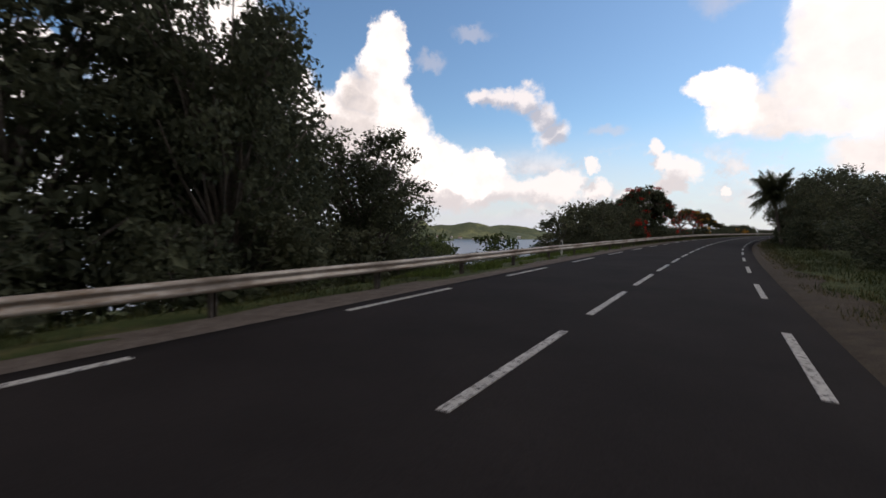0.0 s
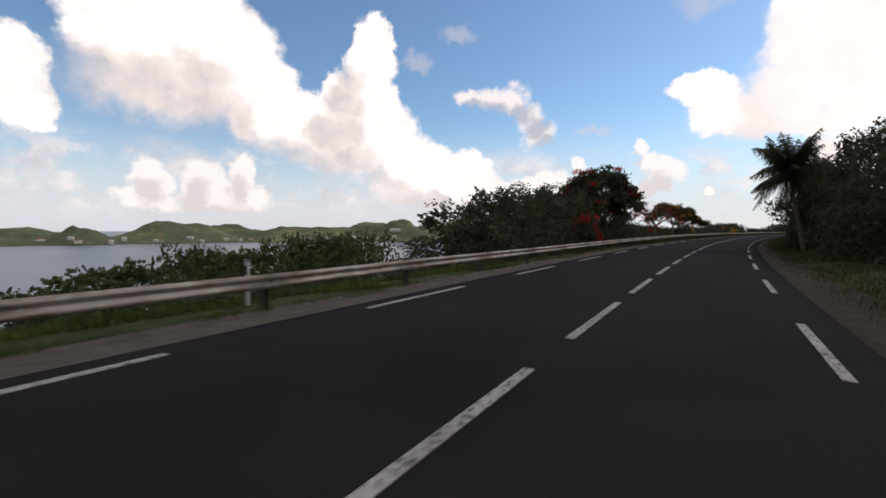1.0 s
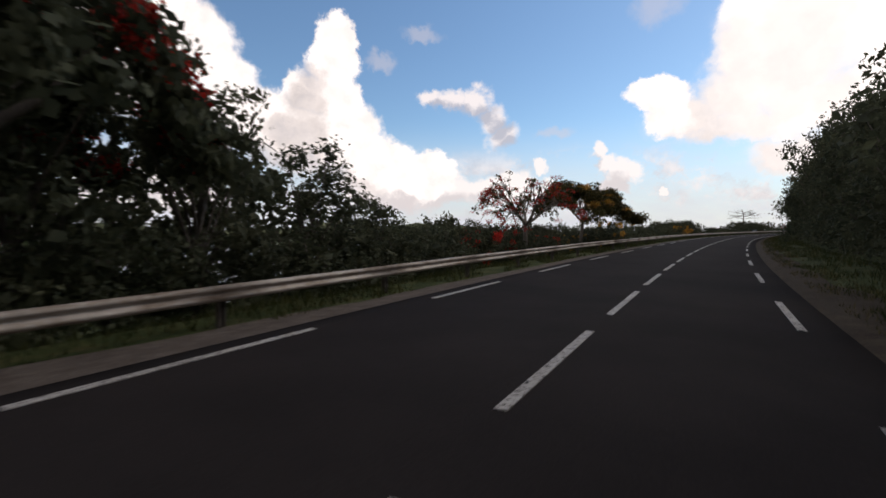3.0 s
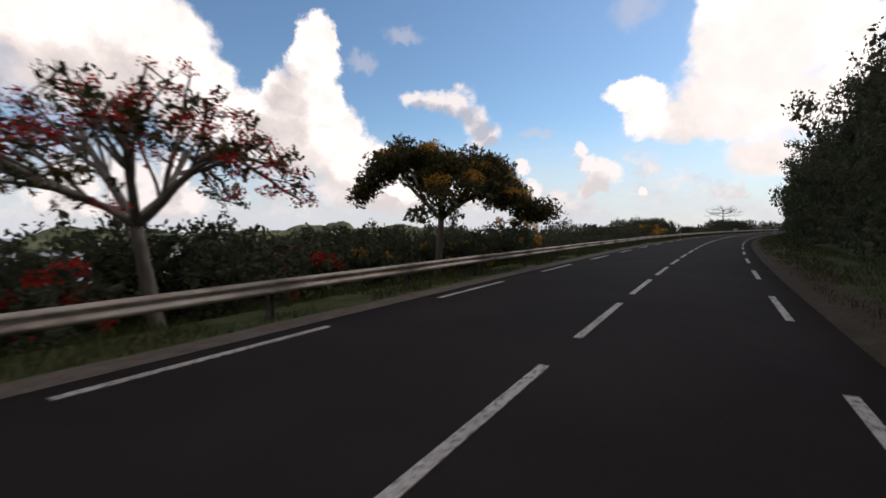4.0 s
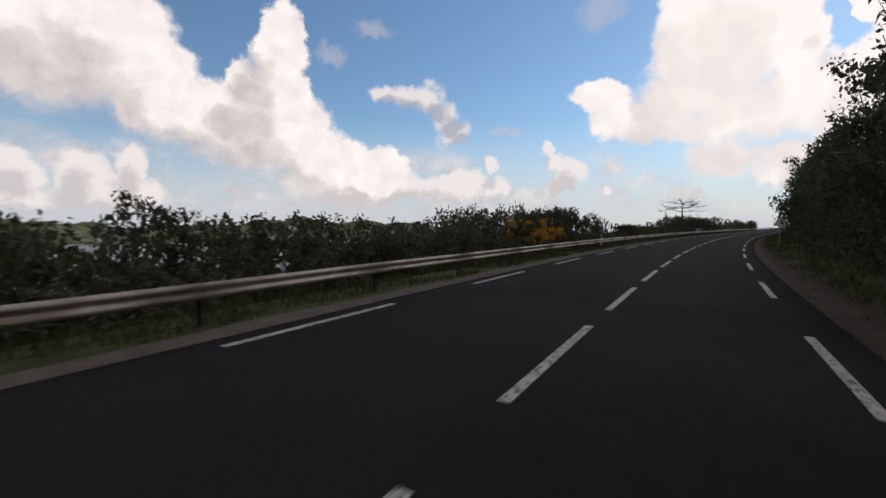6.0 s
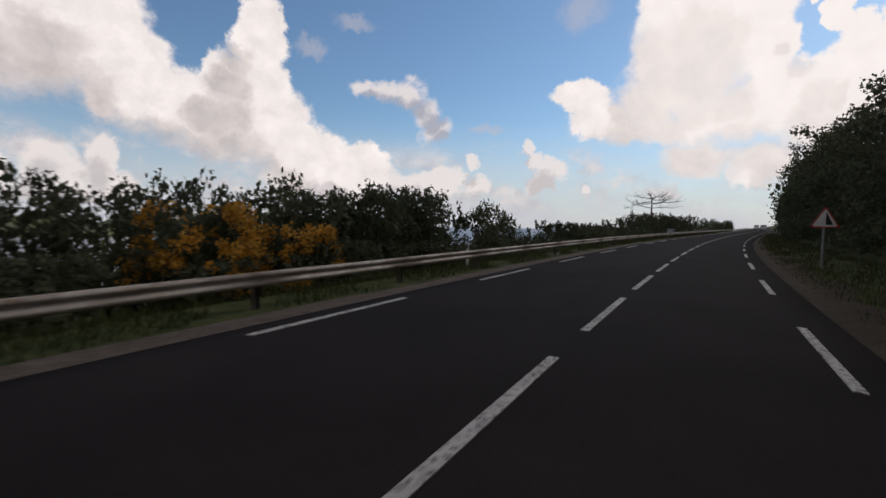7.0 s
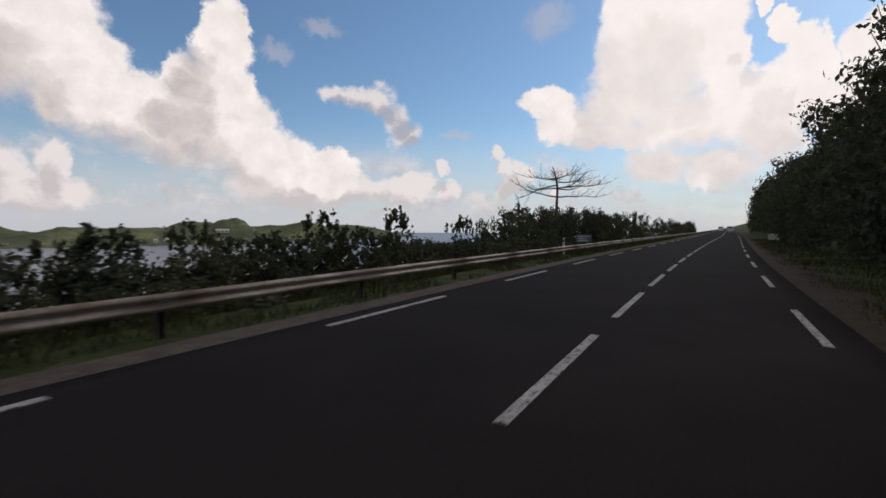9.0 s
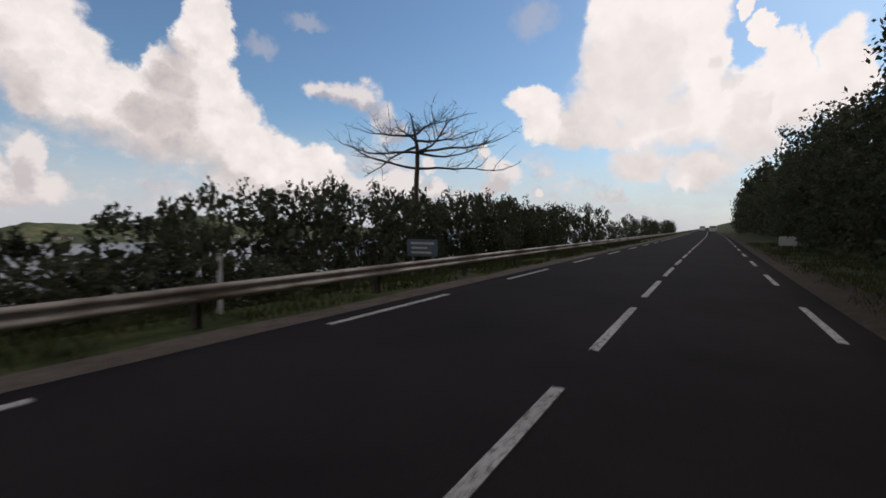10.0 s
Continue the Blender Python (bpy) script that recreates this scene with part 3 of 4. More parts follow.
def leaf_arrays(rs, centres, size, droop=0.3, slim=0.42, each=1.0):
    """One folded diamond for each centre."""
    n = len(centres)
    d = rs.normal(size=(n, 3))
    d[:, 2] -= droop
    d /= np.linalg.norm(d, axis=1)[:, None]
    s = rs.normal(size=(n, 3))
    s -= d * (s * d).sum(1)[:, None]
    s /= np.linalg.norm(s, axis=1)[:, None]
    up = np.cross(d, s)
    L = size * each * rs.uniform(0.6, 1.35, (n, 1))
    v = np.stack([centres - d * L / 2, centres + s * L * slim / 2 + up * L * 0.08, centres + d * L / 2, centres - s * L * slim / 2 + up * L * 0.08], 1)
    return v.reshape(-1, 3), np.arange(4 * n).reshape(-1, 4)


def clump_points(rs, clumps, density, shell=0.2):
    out = []
    for x, y, z, r, sq in clumps:
        n = max(4, int(density * r * r + 0.5))
        d = rs.normal(size=(n, 3))
        d /= np.linalg.norm(d, axis=1)[:, None]
        rad = r * (shell + (1 - shell) * rs.uniform(0, 1, n) ** 0.6) * rs.uniform(0.85, 1.15, n)
        p = d * rad[:, None]
        p[:, 2] *= sq
        out.append(p + np.array((x, y, z)))
    return np.concatenate(out)


SPRAY = np.array([(0, 0), (0.32, 0.26), (0.38, 0.08), (0.74, 0.24), (1.0, 0.03), (0.68, -0.25), (0.42, -0.08), (0.26, -0.25)]) - np.array((0.5, 0))


def spray_arrays(rs, centres, size, droop=0.3):
    """One feathered spray of leaflets for each centre."""
    n = len(centres)
    d = rs.normal(size=(n, 3))
    d[:, 2] -= droop
    d /= np.linalg.norm(d, axis=1)[:, None]
    s = rs.normal(size=(n, 3))
    s -= d * (s * d).sum(1)[:, None]
    s /= np.linalg.norm(s, axis=1)[:, None]
    L = size * rs.uniform(0.55, 1.3, (n, 1, 1))
    jit = SPRAY[None] * rs.uniform(0.8, 1.2, (n, 8, 1))
    v = centres[:, None, :] + L * (jit[:, :, 0:1] * d[:, None, :] + jit[:, :, 1:2] * s[:, None, :])
    return v.reshape(-1, 3), np.arange(8 * n).reshape(-1, 8)


def inner(rs, verts, faces, clumps, per=14):
    """Shaded leaves deep inside the crown, so that the sky shows mostly at the rim."""
    c, sz = [], []
    for x, y, z, r, sq in clumps:
        for k in range(per):
            o = rs.normal(size=3)
            o *= min(1.0, 1.5 / np.linalg.norm(o))
            c.append(np.array((x, y, z)) * np.array((0.9, 0.9, 0.97)) + o * np.array((0.5, 0.5, 0.5 * sq)) * r)
            sz.append(min(0.42, r * 0.52))
    v, f = leaf_arrays(rs, np.array(c), 1.0, 0.0, 0.6, np.array(sz)[:, None])
    b = len(verts)
    verts += [tuple(q) for q in v]
    faces += [tuple(b + int(k) for k in q) for q in f]


def crown_mesh(name, seed, clumps, density, size, mat, parent, core=True, slim=0.54, droop=0.3, label="", shell=0.2, stems=None, spray=False):
    rs = np.random.RandomState(seed)
    pts = clump_points(rs, clumps, density, shell)
    v, f = spray_arrays(rs, pts, size, droop) if spray else leaf_arrays(rs, pts, size, droop, slim)
    verts, faces = [tuple(q) for q in v], [tuple(int(k) for k in q) for q in f]
    if core:
        inner(rs, verts, faces, [c for c in clumps if c[3] > 0.25])
    n = len(faces)
    if stems:
        b = len(verts)
        verts += stems[0]
        faces += [tuple(b + k for k in q) for q in stems[1]]
    return mesh_ob(name, verts, faces, mat, parent, label, second=BARK if stems else None, first_faces=n)


def blob_clumps(rg, height, radius, low, n, rmin, rmax, top_narrow=0.55):
    """Clumps that fill a crown of uneven outline from low to height."""
    out = []
    lobes = [(rg.uniform(0, 6.283), rg.uniform(0.8, 1.0)) for i in range(3)]
    for i in range(n):
        t = (i + rg.random()) / n
        a, q = rg.uniform(0, 2 * math.pi), math.sqrt(rg.uniform(0.02, 1.0))
        lob = 0.8 + 0.2 * sum(math.cos(a - b) * w for b, w in lobes)
        z = low + (height * (0.9 + 0.1 * lob) - low) * t
        w = radius * lob * math.sqrt(max(0.05, 1 - (top_narrow * 2 * max(0.0, t - 0.45)) ** 2))
        r = rg.uniform(rmin, rmax) * (1.0 if t < 0.8 else 0.65)
        out.append((math.cos(a) * w * q * 0.9, math.sin(a) * w * q * 0.9, min(z, height - r * 0.6), r, rg.uniform(0.65, 0.9)))
    return out


def leafy_tree(name, seed, height, radius, low, n, rmin, rmax, density, size, mat, label, category="tree", trunk_r=0.16, sprays=0, group="", core=True):
    """A trunk with limbs and a crown of many small leaves."""
    rg = random.Random(seed)
    t = thing(name, Matrix.Identity(4), label, category, group)
    v, f = [], []
    pts, d = limb(rg, v, f, Vector((0, 0, -0.4)), Vector((0, 0, 1)), height * 0.6, trunk_r, trunk_r * 0.5, 0.1, 0.2, 6, 7)
    cl = blob_clumps(rg, height, radius, low, n, rmin, rmax)
    for c in cl[::(2 if height > 5 else 4)]:
        s = pts[min(len(pts) - 1, max(1, int(c[2] / height * 5)))]
        w = Vector(c[:3]) - s
        limb(rg, v, f, s, w, w.length * 0.95, trunk_r * 0.4, trunk_r * 0.1, 0.12, 0.0, 3, 4)
    mesh_ob("trunk", v, f, BARK, t, smooth_=True)
    extra, sv, sf = [], [], []
    for i in range(sprays):                       # thin shoots that stand out of the crown
        a = rg.uniform(0, 2 * math.pi)
        q = rg.uniform(0.1, 0.8)
        s = Vector((math.cos(a) * radius * q, math.sin(a) * radius * q, height * (1 - 0.25 * q) * rg.uniform(0.78, 0.92)))
        p2, d2 = limb(rg, sv, sf, s, Vector((rg.uniform(-.7, .7), rg.uniform(-.7, .7), 1)), height * rg.uniform(0.07, 0.16), 0.02, 0.006, 0.25, 0.05, 4, 4)
        extra += [(q_.x, q_.y, q_.z, rmin * rg.uniform(0.25, 0.45), 0.8) for q_ in p2[1:]]
    crown_mesh("crown", seed, cl + extra, density, size, mat, t, core, stems=(sv, sf) if sprays else None, spray=size >= 0.24)
    return t


UNIT = 0.909                            # the planting plan is drawn at 1:1.1


def plan(s, lat):
    """From the planting plan to metres along and beside the road."""
    return UNIT * s + 1.36, UNIT * lat


def plan_z(s, lat):
    """The height of the ground on the planting plan."""
    return ground_z(*plan(s, lat)) / UNIT


def place(t, s, lat, turn=0.0, k=1.0, kz=None, sink=0.0):
    """The pose of a plant on the ground beside the road, from the planting plan."""
    p = on(*plan(s, lat), ground_z(*plan(s, lat)) - sink)
    return Matrix.Translation(p) @ Matrix.Rotation(radians(turn), 4, "Z") @ Matrix.Diagonal((k * UNIT, k * UNIT, (kz or k) * UNIT, 1))


def copy_to(ob, m):
    """A copy at the pose m, whatever the size of the original."""
    return copy_thing(ob, m @ Matrix.Diagonal((1 / ob.scale[0], 1 / ob.scale[1], 1 / ob.scale[2], 1)))


def plant(stock, rg, s, lat, k, kz=None, sink=0.1, used=set()):
    """Put a stock plant down: the first use moves the original, later ones copy it."""
    m = place(stock, s, lat, rg.uniform(0, 360), k, kz, sink)
    if stock.name in used:
        return copy_to(stock, m)
    used.add(stock.name)
    stock.matrix_basis = m
    return stock


rg = random.Random(11)
# stock: roadside trees 8 m high, dense down to the ground
wood = [leafy_tree("tree", 20 + i, 8.0, 2.9, 0.4, 44, 0.6, 1.15, 92, 0.215, LEAF if i % 2 else LEAF_OLIVE,
                   "dense dark green broadleaf tree in the roadside wood", trunk_r=0.15, sprays=9, group="trees along the wooded bank") for i in range(4)]
wood_far = [leafy_tree("tree", 40 + i, 9.0, 3.6, 0.8, 28, 1.1, 1.9, 7, 0.72, LEAF if i % 2 else LEAF_OLIVE,
                       "dark green broadleaf tree on the hillside", trunk_r=0.18, sprays=3, group="trees on the hillside") for i in range(2)]
# stock: bushes 3 m high
shrub = [leafy_tree("bush", 60 + i, 3.0, 2.0, 0.1, 24, 0.42, 0.75, 125, 0.155, LEAF if i % 2 else LEAF_OLIVE,
                    "dense dark green bush behind the guardrail", "bush", 0.05, 9, "bushes behind the guardrail") for i in range(4)]
wispy = [leafy_tree("bush", 80 + i, 2.4, 1.2, 0.2, 16, 0.25, 0.45, 110, 0.18, LEAF,
                    "thin wispy bush with open twigs behind the guardrail", "bush", 0.03, 14, "bushes behind the guardrail", core=False) for i in range(2)]
shrub_low = [leafy_tree("bush", 70 + i, 2.0, 1.8, 0.1, 14, 0.40, 0.62, 125, 0.15, LEAF if i % 2 else LEAF_OLIVE,
                        "low dark green bush with loose shoots behind the guardrail", "bush", 0.04, 12, "bushes behind the guardrail") for i in range(3)]
low_far = leafy_tree("shrub", 95, 4.0, 3.4, 0.2, 24, 0.9, 1.5, 10, 0.50, LEAF_GREEN, "rounded green shrub on the slope above the bay", "shrub", 0.08, 6, "shrubs on the slope")

slope_tree = leafy_tree("tree", 97, 4.0, 3.3, 0.4, 40, 0.6, 1.15, 26, 0.30, LEAF_GREEN, "broad green tree on the slope above the bay", "tree", 0.12, 0, "trees on the slope")

# wood on the uphill side
def wall_height(s):
    return float(np.interp(s, [0, 20, 43, 52, 75, 105, 125, 150, 180, 215, 225, 240, 258, 285, 360, 420], [3.8, 4.2, 5.6, 6.6, 8.0, 10.0, 11.2, 9.0, 9.0, 11.0, 11.2, 9.4, 9.6, 11.8, 12, 8]))


s = 6.0
i = 0
while s < 380:
    hgt = wall_height(s) * rg.uniform(0.88, 1.12)
    lat = float(np.interp(s, [48, 56, 85, 95], [8.6, 7.9, 7.9, 8.6])) + rg.uniform(-0.4, 0.6)
    k = hgt / 8.0
    if s < 262:
        plant(wood[i % 4], rg, s, lat, min(1.15, max(0.8, k)), k)
    else:
        plant(wood_far[i % 2], rg, s, lat + 0.5, min(1.1, max(0.8, k)), k * 0.9)
    s += rg.uniform(3.6, 4.6) * (1.0 if s < 260 else 1.5)
    i += 1
s = 0.0
while s < 400:
    plant(wood_far[i % 2], rg, s, 14.5 + rg.uniform(-1.5, 1.5), rg.uniform(0.85, 1.15), (wall_height(s) * 0.62) / 9 * rg.uniform(0.85, 1.1))
    s += rg.uniform(9, 13)
    i += 1

# big trees at the start, downhill side
big = leafy_tree("tree", 120, 11.0, 5.8, 0.8, 210, 0.7, 1.35, 110, 0.225, LEAF, "large spreading dark green tree leaning over the guardrail", "tree", 0.3, 10)
big.matrix_basis = place(big, 10.5, -15.6, 40, 1.0)
for s, lat, k, kz in ((-3.5, -11.5, 0.95, 0.85), (3.2, -13.6, 1.0, 1.0), (8.0, -11.2, 0.74, 0.95), (17.2, -13.8, 0.78, 0.72)):
    copy_to(big, place(big, s, lat, 170 + s * 9, k, kz))
for s, lat, k in ((-2, -8.8, 1.0), (1.5, -8.6, 1.0), (5, -8.4, 0.95), (8.5, -8.8, 1.05), (12, -9.2, 0.95), (15.5, -10.2, 0.9), (19, -11.5, 0.8), (3, -11.5, 1.2), (10, -12.5, 1.2)):
    plant(shrub[int(s) % 4], rg, s, lat, k, 0.85 * k)

# bushes on the slope where the bay opens
for s, lat, k in ((24, -26, 0.8), (30, -20, 0.75), (36, -24, 0.95), (34, -34, 1.0), (42, -30, 1.1), (28, -38, 0.9), (46, -42, 1.2), (40, -18, 0.9), (52, -34, 1.2), (60, -40, 1.3), (20, -40, 1.0), (38, -55, 1.3), (55, -60, 1.5), (72, -70, 1.6), (90, -60, 1.2)):
    plant(low_far, rg, s, lat, k)
for i in range(26):
    plant(low_far, rg, 70 + i * 9.5 + rg.uniform(-3, 3), rg.uniform(-40, -22), rg.uniform(0.7, 1.1), rg.uniform(0.6, 0.8))

# broad trees far down the slope, whose tops hide the shore
for i, (az, dist, top) in enumerate(((-76, 62, -5.4), (-71, 70, -5.8), (-66, 78, -4.4), (-62, 92, -1.9), (-58.5, 100, -2.6), (-55.5, 90, -2.8), (-52.5, 96, -1.1), (-49.5, 104, -0.2), (-46.5, 94, 0.2), (-43.5, 100, 0.3), (-40.5, 96, 0.6),
                                     (-64, 60, -5.8), (-59, 64, -4.4), (-54, 66, -3.8), (-50, 72, -2.4), (-46, 70, -1.6), (-42, 74, -0.8))):
    a = radians(az)
    here = Vector((1.6 + math.sin(a) * dist, 22 + math.cos(a) * dist, 0))
    foot = -0.165 * (dist * abs(math.sin(a))) - 3.0
    m = Matrix.Translation((here.x, here.y, foot)) @ Matrix.Rotation(i * 1.7, 4, "Z") @ Matrix.Diagonal((2.0, 2.0, (top - foot) / 4.0, 1))
    if i:
        copy_to(slope_tree, m)
    else:
        slope_tree.matrix_basis = m

# thicket with tall leafy shrubs
for s, lat, hgt in ((42, -12.5, 2.2), (45.2, -10.0, 2.9), (47.8, -9.6, 5.0), (50.5, -8.9, 4.3), (53.2, -9.4, 5.3), (56, -10.8, 5.5), (57.5, -8.6, 4.9), (60.5, -9.3, 6.0), (64.5, -9.4, 6.6), (68, -9.6, 6.2), (71.5, -9.3, 4.8), (75, -9.6, 3.4), (66, -13.5, 6.0), (58, -14, 5.5), (50, -14, 4.6)):
    plant(wood[rg.randrange(4)], rg, s, lat - 0.4, 0.8, (hgt + 0.6) / 8)
for i in range(14):
    plant(shrub[i % 4], rg, 43 + i * 2.5, -8.4 + rg.uniform(-0.4, 0.3), 0.9 + rg.uniform(0, 0.2), 0.8)

for i in range(11):
    s = 44 + i * 2.9
    plant(wood_far[i % 2], rg, s, -13.4 + rg.uniform(-0.8, 0.8), 0.75, (float(np.interp(s, [44, 50, 62, 70, 76], [2.6, 4.3, 5.6, 5.4, 2.6])) - plan_z(s, -13.4)) / 9)

# hedge of low bushes
def hedge(s0, s1, step, lat, top, stock=shrub, wave=0.45):
    s, i = s0, 0
    while s < s1:
        la = lat + rg.uniform(-0.9, 0.9)
        if (96.6 < s < 101.4 or 85.4 < s < 89.4) and la > -11.4:
            s += 1.0
            continue
        want = top(s) * rg.uniform(0.85, 1.15) * (1 + wave * noise.noise(Vector((s * 0.16, lat * 1.7, 0.4)))) - plan_z(s, la)
        plant(stock[i % len(stock)], rg, s, la, rg.uniform(0.85, 1.15), want / {id(shrub): 3.0, id(shrub_low): 2.0}.get(id(stock), 2.4))
        s += step * rg.uniform(0.75, 1.25)
        i += 1


hedge(74, 143, 2.4, -9.8, lambda s: float(np.interp(s, [74, 90, 102, 116, 124], [2.1, 1.8, 1.45, 1.5, 1.9])), shrub, 0.25)
hedge(79, 112, 1.8, -12.3, lambda s: 1.65, shrub, 0.12)
hedge(80, 108, 1.8, -11.6, lambda s: 1.3, shrub, 0.12)
hedge(76, 143, 3.4, -13.6, lambda s: float(np.interp(s, [76, 90, 104, 116, 124], [2.4, 2.0, 1.8, 1.9, 2.3])), shrub, 0.25)


def screen(s):
    """The top of the dense screen of bushes before the view opens."""
    return float(np.interp(s, [141, 147, 152, 157, 160, 164], [1.5, 2.3, 2.9, 2.8, 3.4, 3.3]))


hedge(141, 163, 1.9, -10.4, screen, shrub, 0.15)
hedge(142, 162, 2.2, -12.4, screen, shrub, 0.15)
hedge(164.5, 168, 1.8, -10.2, lambda s: 1.9, wispy, 0.1)
hedge(175.5, 215, 2.0, -8.9, lambda s: 0.35 if s < 181 else 0.9, shrub_low)
hedge(180, 184, 2.2, -9.8, lambda s: 1.2, shrub_low)
hedge(181, 206, 3.1, -12.0, lambda s: 0.9)
hedge(170, 176, 2.2, -9.6, lambda s: 0.1, shrub_low, 0.1)
hedge(180, 184, 1.7, -10.2, lambda s: 1.7, wispy)
for s, lat, h in ((157.6, -9.9, 3.1), (159.6, -9.5, 3.2), (161.4, -9.8, 3.1), (162.6, -10.8, 3.0), (166.2, -9.0, 2.8), (167.4, -10.2, 2.7), (168.4, -9.4, 2.3)):
    plant(shrub[int(s) % 4], rg, s, lat, 0.95 if s < 163 else 0.7, (h - plan_z(s, lat)) / 3.0)
hedge(183, 211, 2.3, -10.0, lambda s: 1.35 if s < 202 else 0.8)
hedge(184, 211, 2.6, -10.6, lambda s: 1.8 if s < 202 else 1.1, wispy)
hedge(211, 252, 2.0, -10.4, lambda s: float(np.interp(s, [211, 213, 216, 222, 230, 252], [1.0, 2.0, 2.9, 2.8, 3.1, 3.0])), shrub, 0.15)
hedge(203, 209, 1.9, -9.6, lambda s: 1.0, wispy)
hedge(215, 252, 3.0, -13.2, lambda s: float(np.interp(s, [215, 218, 226, 252], [2.4, 3.2, 3.7, 3.5])), shrub, 0.15)
hedge(20, 76, 3.0, -8.6, lambda s: 0.25 if s < 42 else 0.8, shrub_low)
hedge(76, 169, 2.2, -9.0, lambda s: 1.15, shrub_low)
for i in range(24):
    plant(low_far, rg, 78 + i * 4.1, -17.5 + rg.uniform(-1.5, 1.5), rg.uniform(0.8, 1.0), rg.uniform(0.75, 0.95))
hedge(77, 214, 2.8, -8.5, lambda s: 0.75 if s < 169 else (0.05 if s < 175 else 0.55), shrub_low)
for s, lat, h in ((200.3, -9.9, 2.5), (197.2, -10.6, 2.3), (175.2, -9.6, 1.9), (206.6, -10.4, 2.3)):
    plant(wispy[int(s) % 2], rg, s, lat, 1.0, (h - plan_z(s, lat)) / 2.4)
hedge(252, 380, 5.2, -10.6, lambda s: 3.0)
for s, lat, k, kz in ((201, -10.7, 1.0, 1.1), (178.5, -11.5, 0.8, 0.6)):
    plant(wispy[0], rg, s, lat, k, kz)
twig_rg = random.Random(417)
for s, lat, h in ((170.6, -9.9, 2.0), (171.9, -10.3, 1.4), (173.6, -10.0, 0.9)):
    plant(shrub[int(s) % 4], twig_rg, s, lat, 0.55, (h - plan_z(s, lat)) / 3.0)
for s, lat, h in ((176.8, -9.7, 1.6), (178.3, -9.4, 1.85), (179.6, -9.9, 1.7), (181.2, -9.5, 1.8)):
    plant(wispy[int(s) % 2], twig_rg, s, lat, 0.9, (h - plan_z(s, lat)) / 2.4)


# flame trees: open umbrella crowns on pale limbs
def flame_tree(seed, label, height, spread, fork, leaf, bloom, clump, density, bloom_share, leaf_size=0.17, flat=0.35, ahead=1.0):
    rg = random.Random(seed)
    rs = np.random.RandomState(seed)
    t = thing("flame_tree", Matrix.Identity(4), label, "tree")
    v, f = [], []
    pts, d = limb(rg, v, f, Vector((0, 0, -0.6)), Vector((rg.uniform(-.1, .1), 0, 1)), fork + 0.6, 0.19, 0.135, 0.09, 0.1, 6, 8)
    top = pts[-1]
    tips = []
    n1 = 5

    def reach_y(y):
        """One side of the crown may reach further."""
        return y * ahead if y > 0 else y

    def dome(x, y):
        """The height of the umbrella over a place."""
        q = min(1.0, math.hypot(x, y / ahead if y > 0 else y) / spread)
        return fork + (height - fork) * (1 - 0.88 * q ** 2.4)

    for i in range(n1):
        a = 2 * math.pi * (i + rg.uniform(-0.25, 0.25)) / n1
        reach = spread * rg.uniform(0.45, 0.6)
        rise = (height - fork) * rg.uniform(0.45, 0.62)
        p1, d1 = limb(rg, v, f, top, Vector((math.cos(a) * reach, reach_y(math.sin(a) * reach), rise)), math.hypot(math.hypot(math.cos(a) * reach, reach_y(math.sin(a) * reach)), rise), 0.115, 0.05, 0.18, 0.0, 6, 6)
        for j in range(8):
            b = a + rg.uniform(-0.8, 0.8)
            s_ = p1[rg.choice((2, 3, 4, 5, 6))]
            out = rg.uniform(0.28, 0.5) * spread
            e = Vector((s_.x + math.cos(b) * out, s_.y + reach_y(math.sin(b) * out), 0))
            e.z = dome(e.x, e.y) * rg.uniform(0.86, 0.98)
            q, d2 = limb(rg, v, f, s_, e - s_, (e - s_).length, 0.05, 0.022, 0.14, 0.0, 5, 5)
            for k in range(4):
                c = b + rg.uniform(-1.3, 1.3)
                o = q[rg.choice((2, 3, 4, 5))]
                e2 = Vector((o.x + math.cos(c) * spread * 0.2, o.y + math.sin(c) * spread * 0.2, 0))
                e2.z = dome(e2.x, e2.y) * rg.uniform(0.84, 1.0)
                q2, d3 = limb(rg, v, f, o, e2 - o, (e2 - o).length, 0.022, 0.008, 0.2, 0.0, 4, 4)
                tips += [q2[-1], q2[-2]]
            tips += [q[-1], q[-2]]
    mesh_ob("trunk", v, f, BARK_PALE, t, smooth_=True)
    leafy, flowery = [], []
    for p in tips:
        r = clump * rg.uniform(0.7, 1.3)
        (flowery if rg.random() < bloom_share else leafy).append((p.x, p.y, min(p.z, height) , r, flat + rg.uniform(0, 0.2)))
    crown_mesh("crown", seed, leafy, density * 0.3, leaf_size * 1.9, leaf, t, False, 0.35, 0.5, shell=0.15, spray=True)
    if flowery:
        crown_mesh("blossom", seed + 1, [(x, y, z + r * 0.15, r * 0.9, q) for x, y, z, r, q in flowery], density * 1.5, leaf_size * 0.7, bloom, t, False, 0.8, 0.0, "clusters of bright blossom", shell=0.2)
    return t


pink = flame_tree(201, "open-crowned flame tree with scattered scarlet blossom and pale limbs", 6.2, 3.7, 2.5, LEAF_DRY, RED, 0.27, 340, 0.48, 0.10, 0.5)
pink.matrix_basis = place(pink, 87.5, -8.7, 30)
pink.matrix_basis = Matrix.Translation(pink.matrix_basis.translation) @ Matrix.Rotation(radians(7), 4, "X") @ Matrix.Rotation(radians(30), 4, "Z") @ Matrix.Diagonal((0.86, 0.86, 0.90, 1))
gold = flame_tree(202, "umbrella-shaped tree with ochre-tinged leaves and orange blossom", 6.5, 3.9, 2.8, LEAF_DRY, ORANGE, 0.54, 760, 0.06, 0.105, 0.5, 1.6)
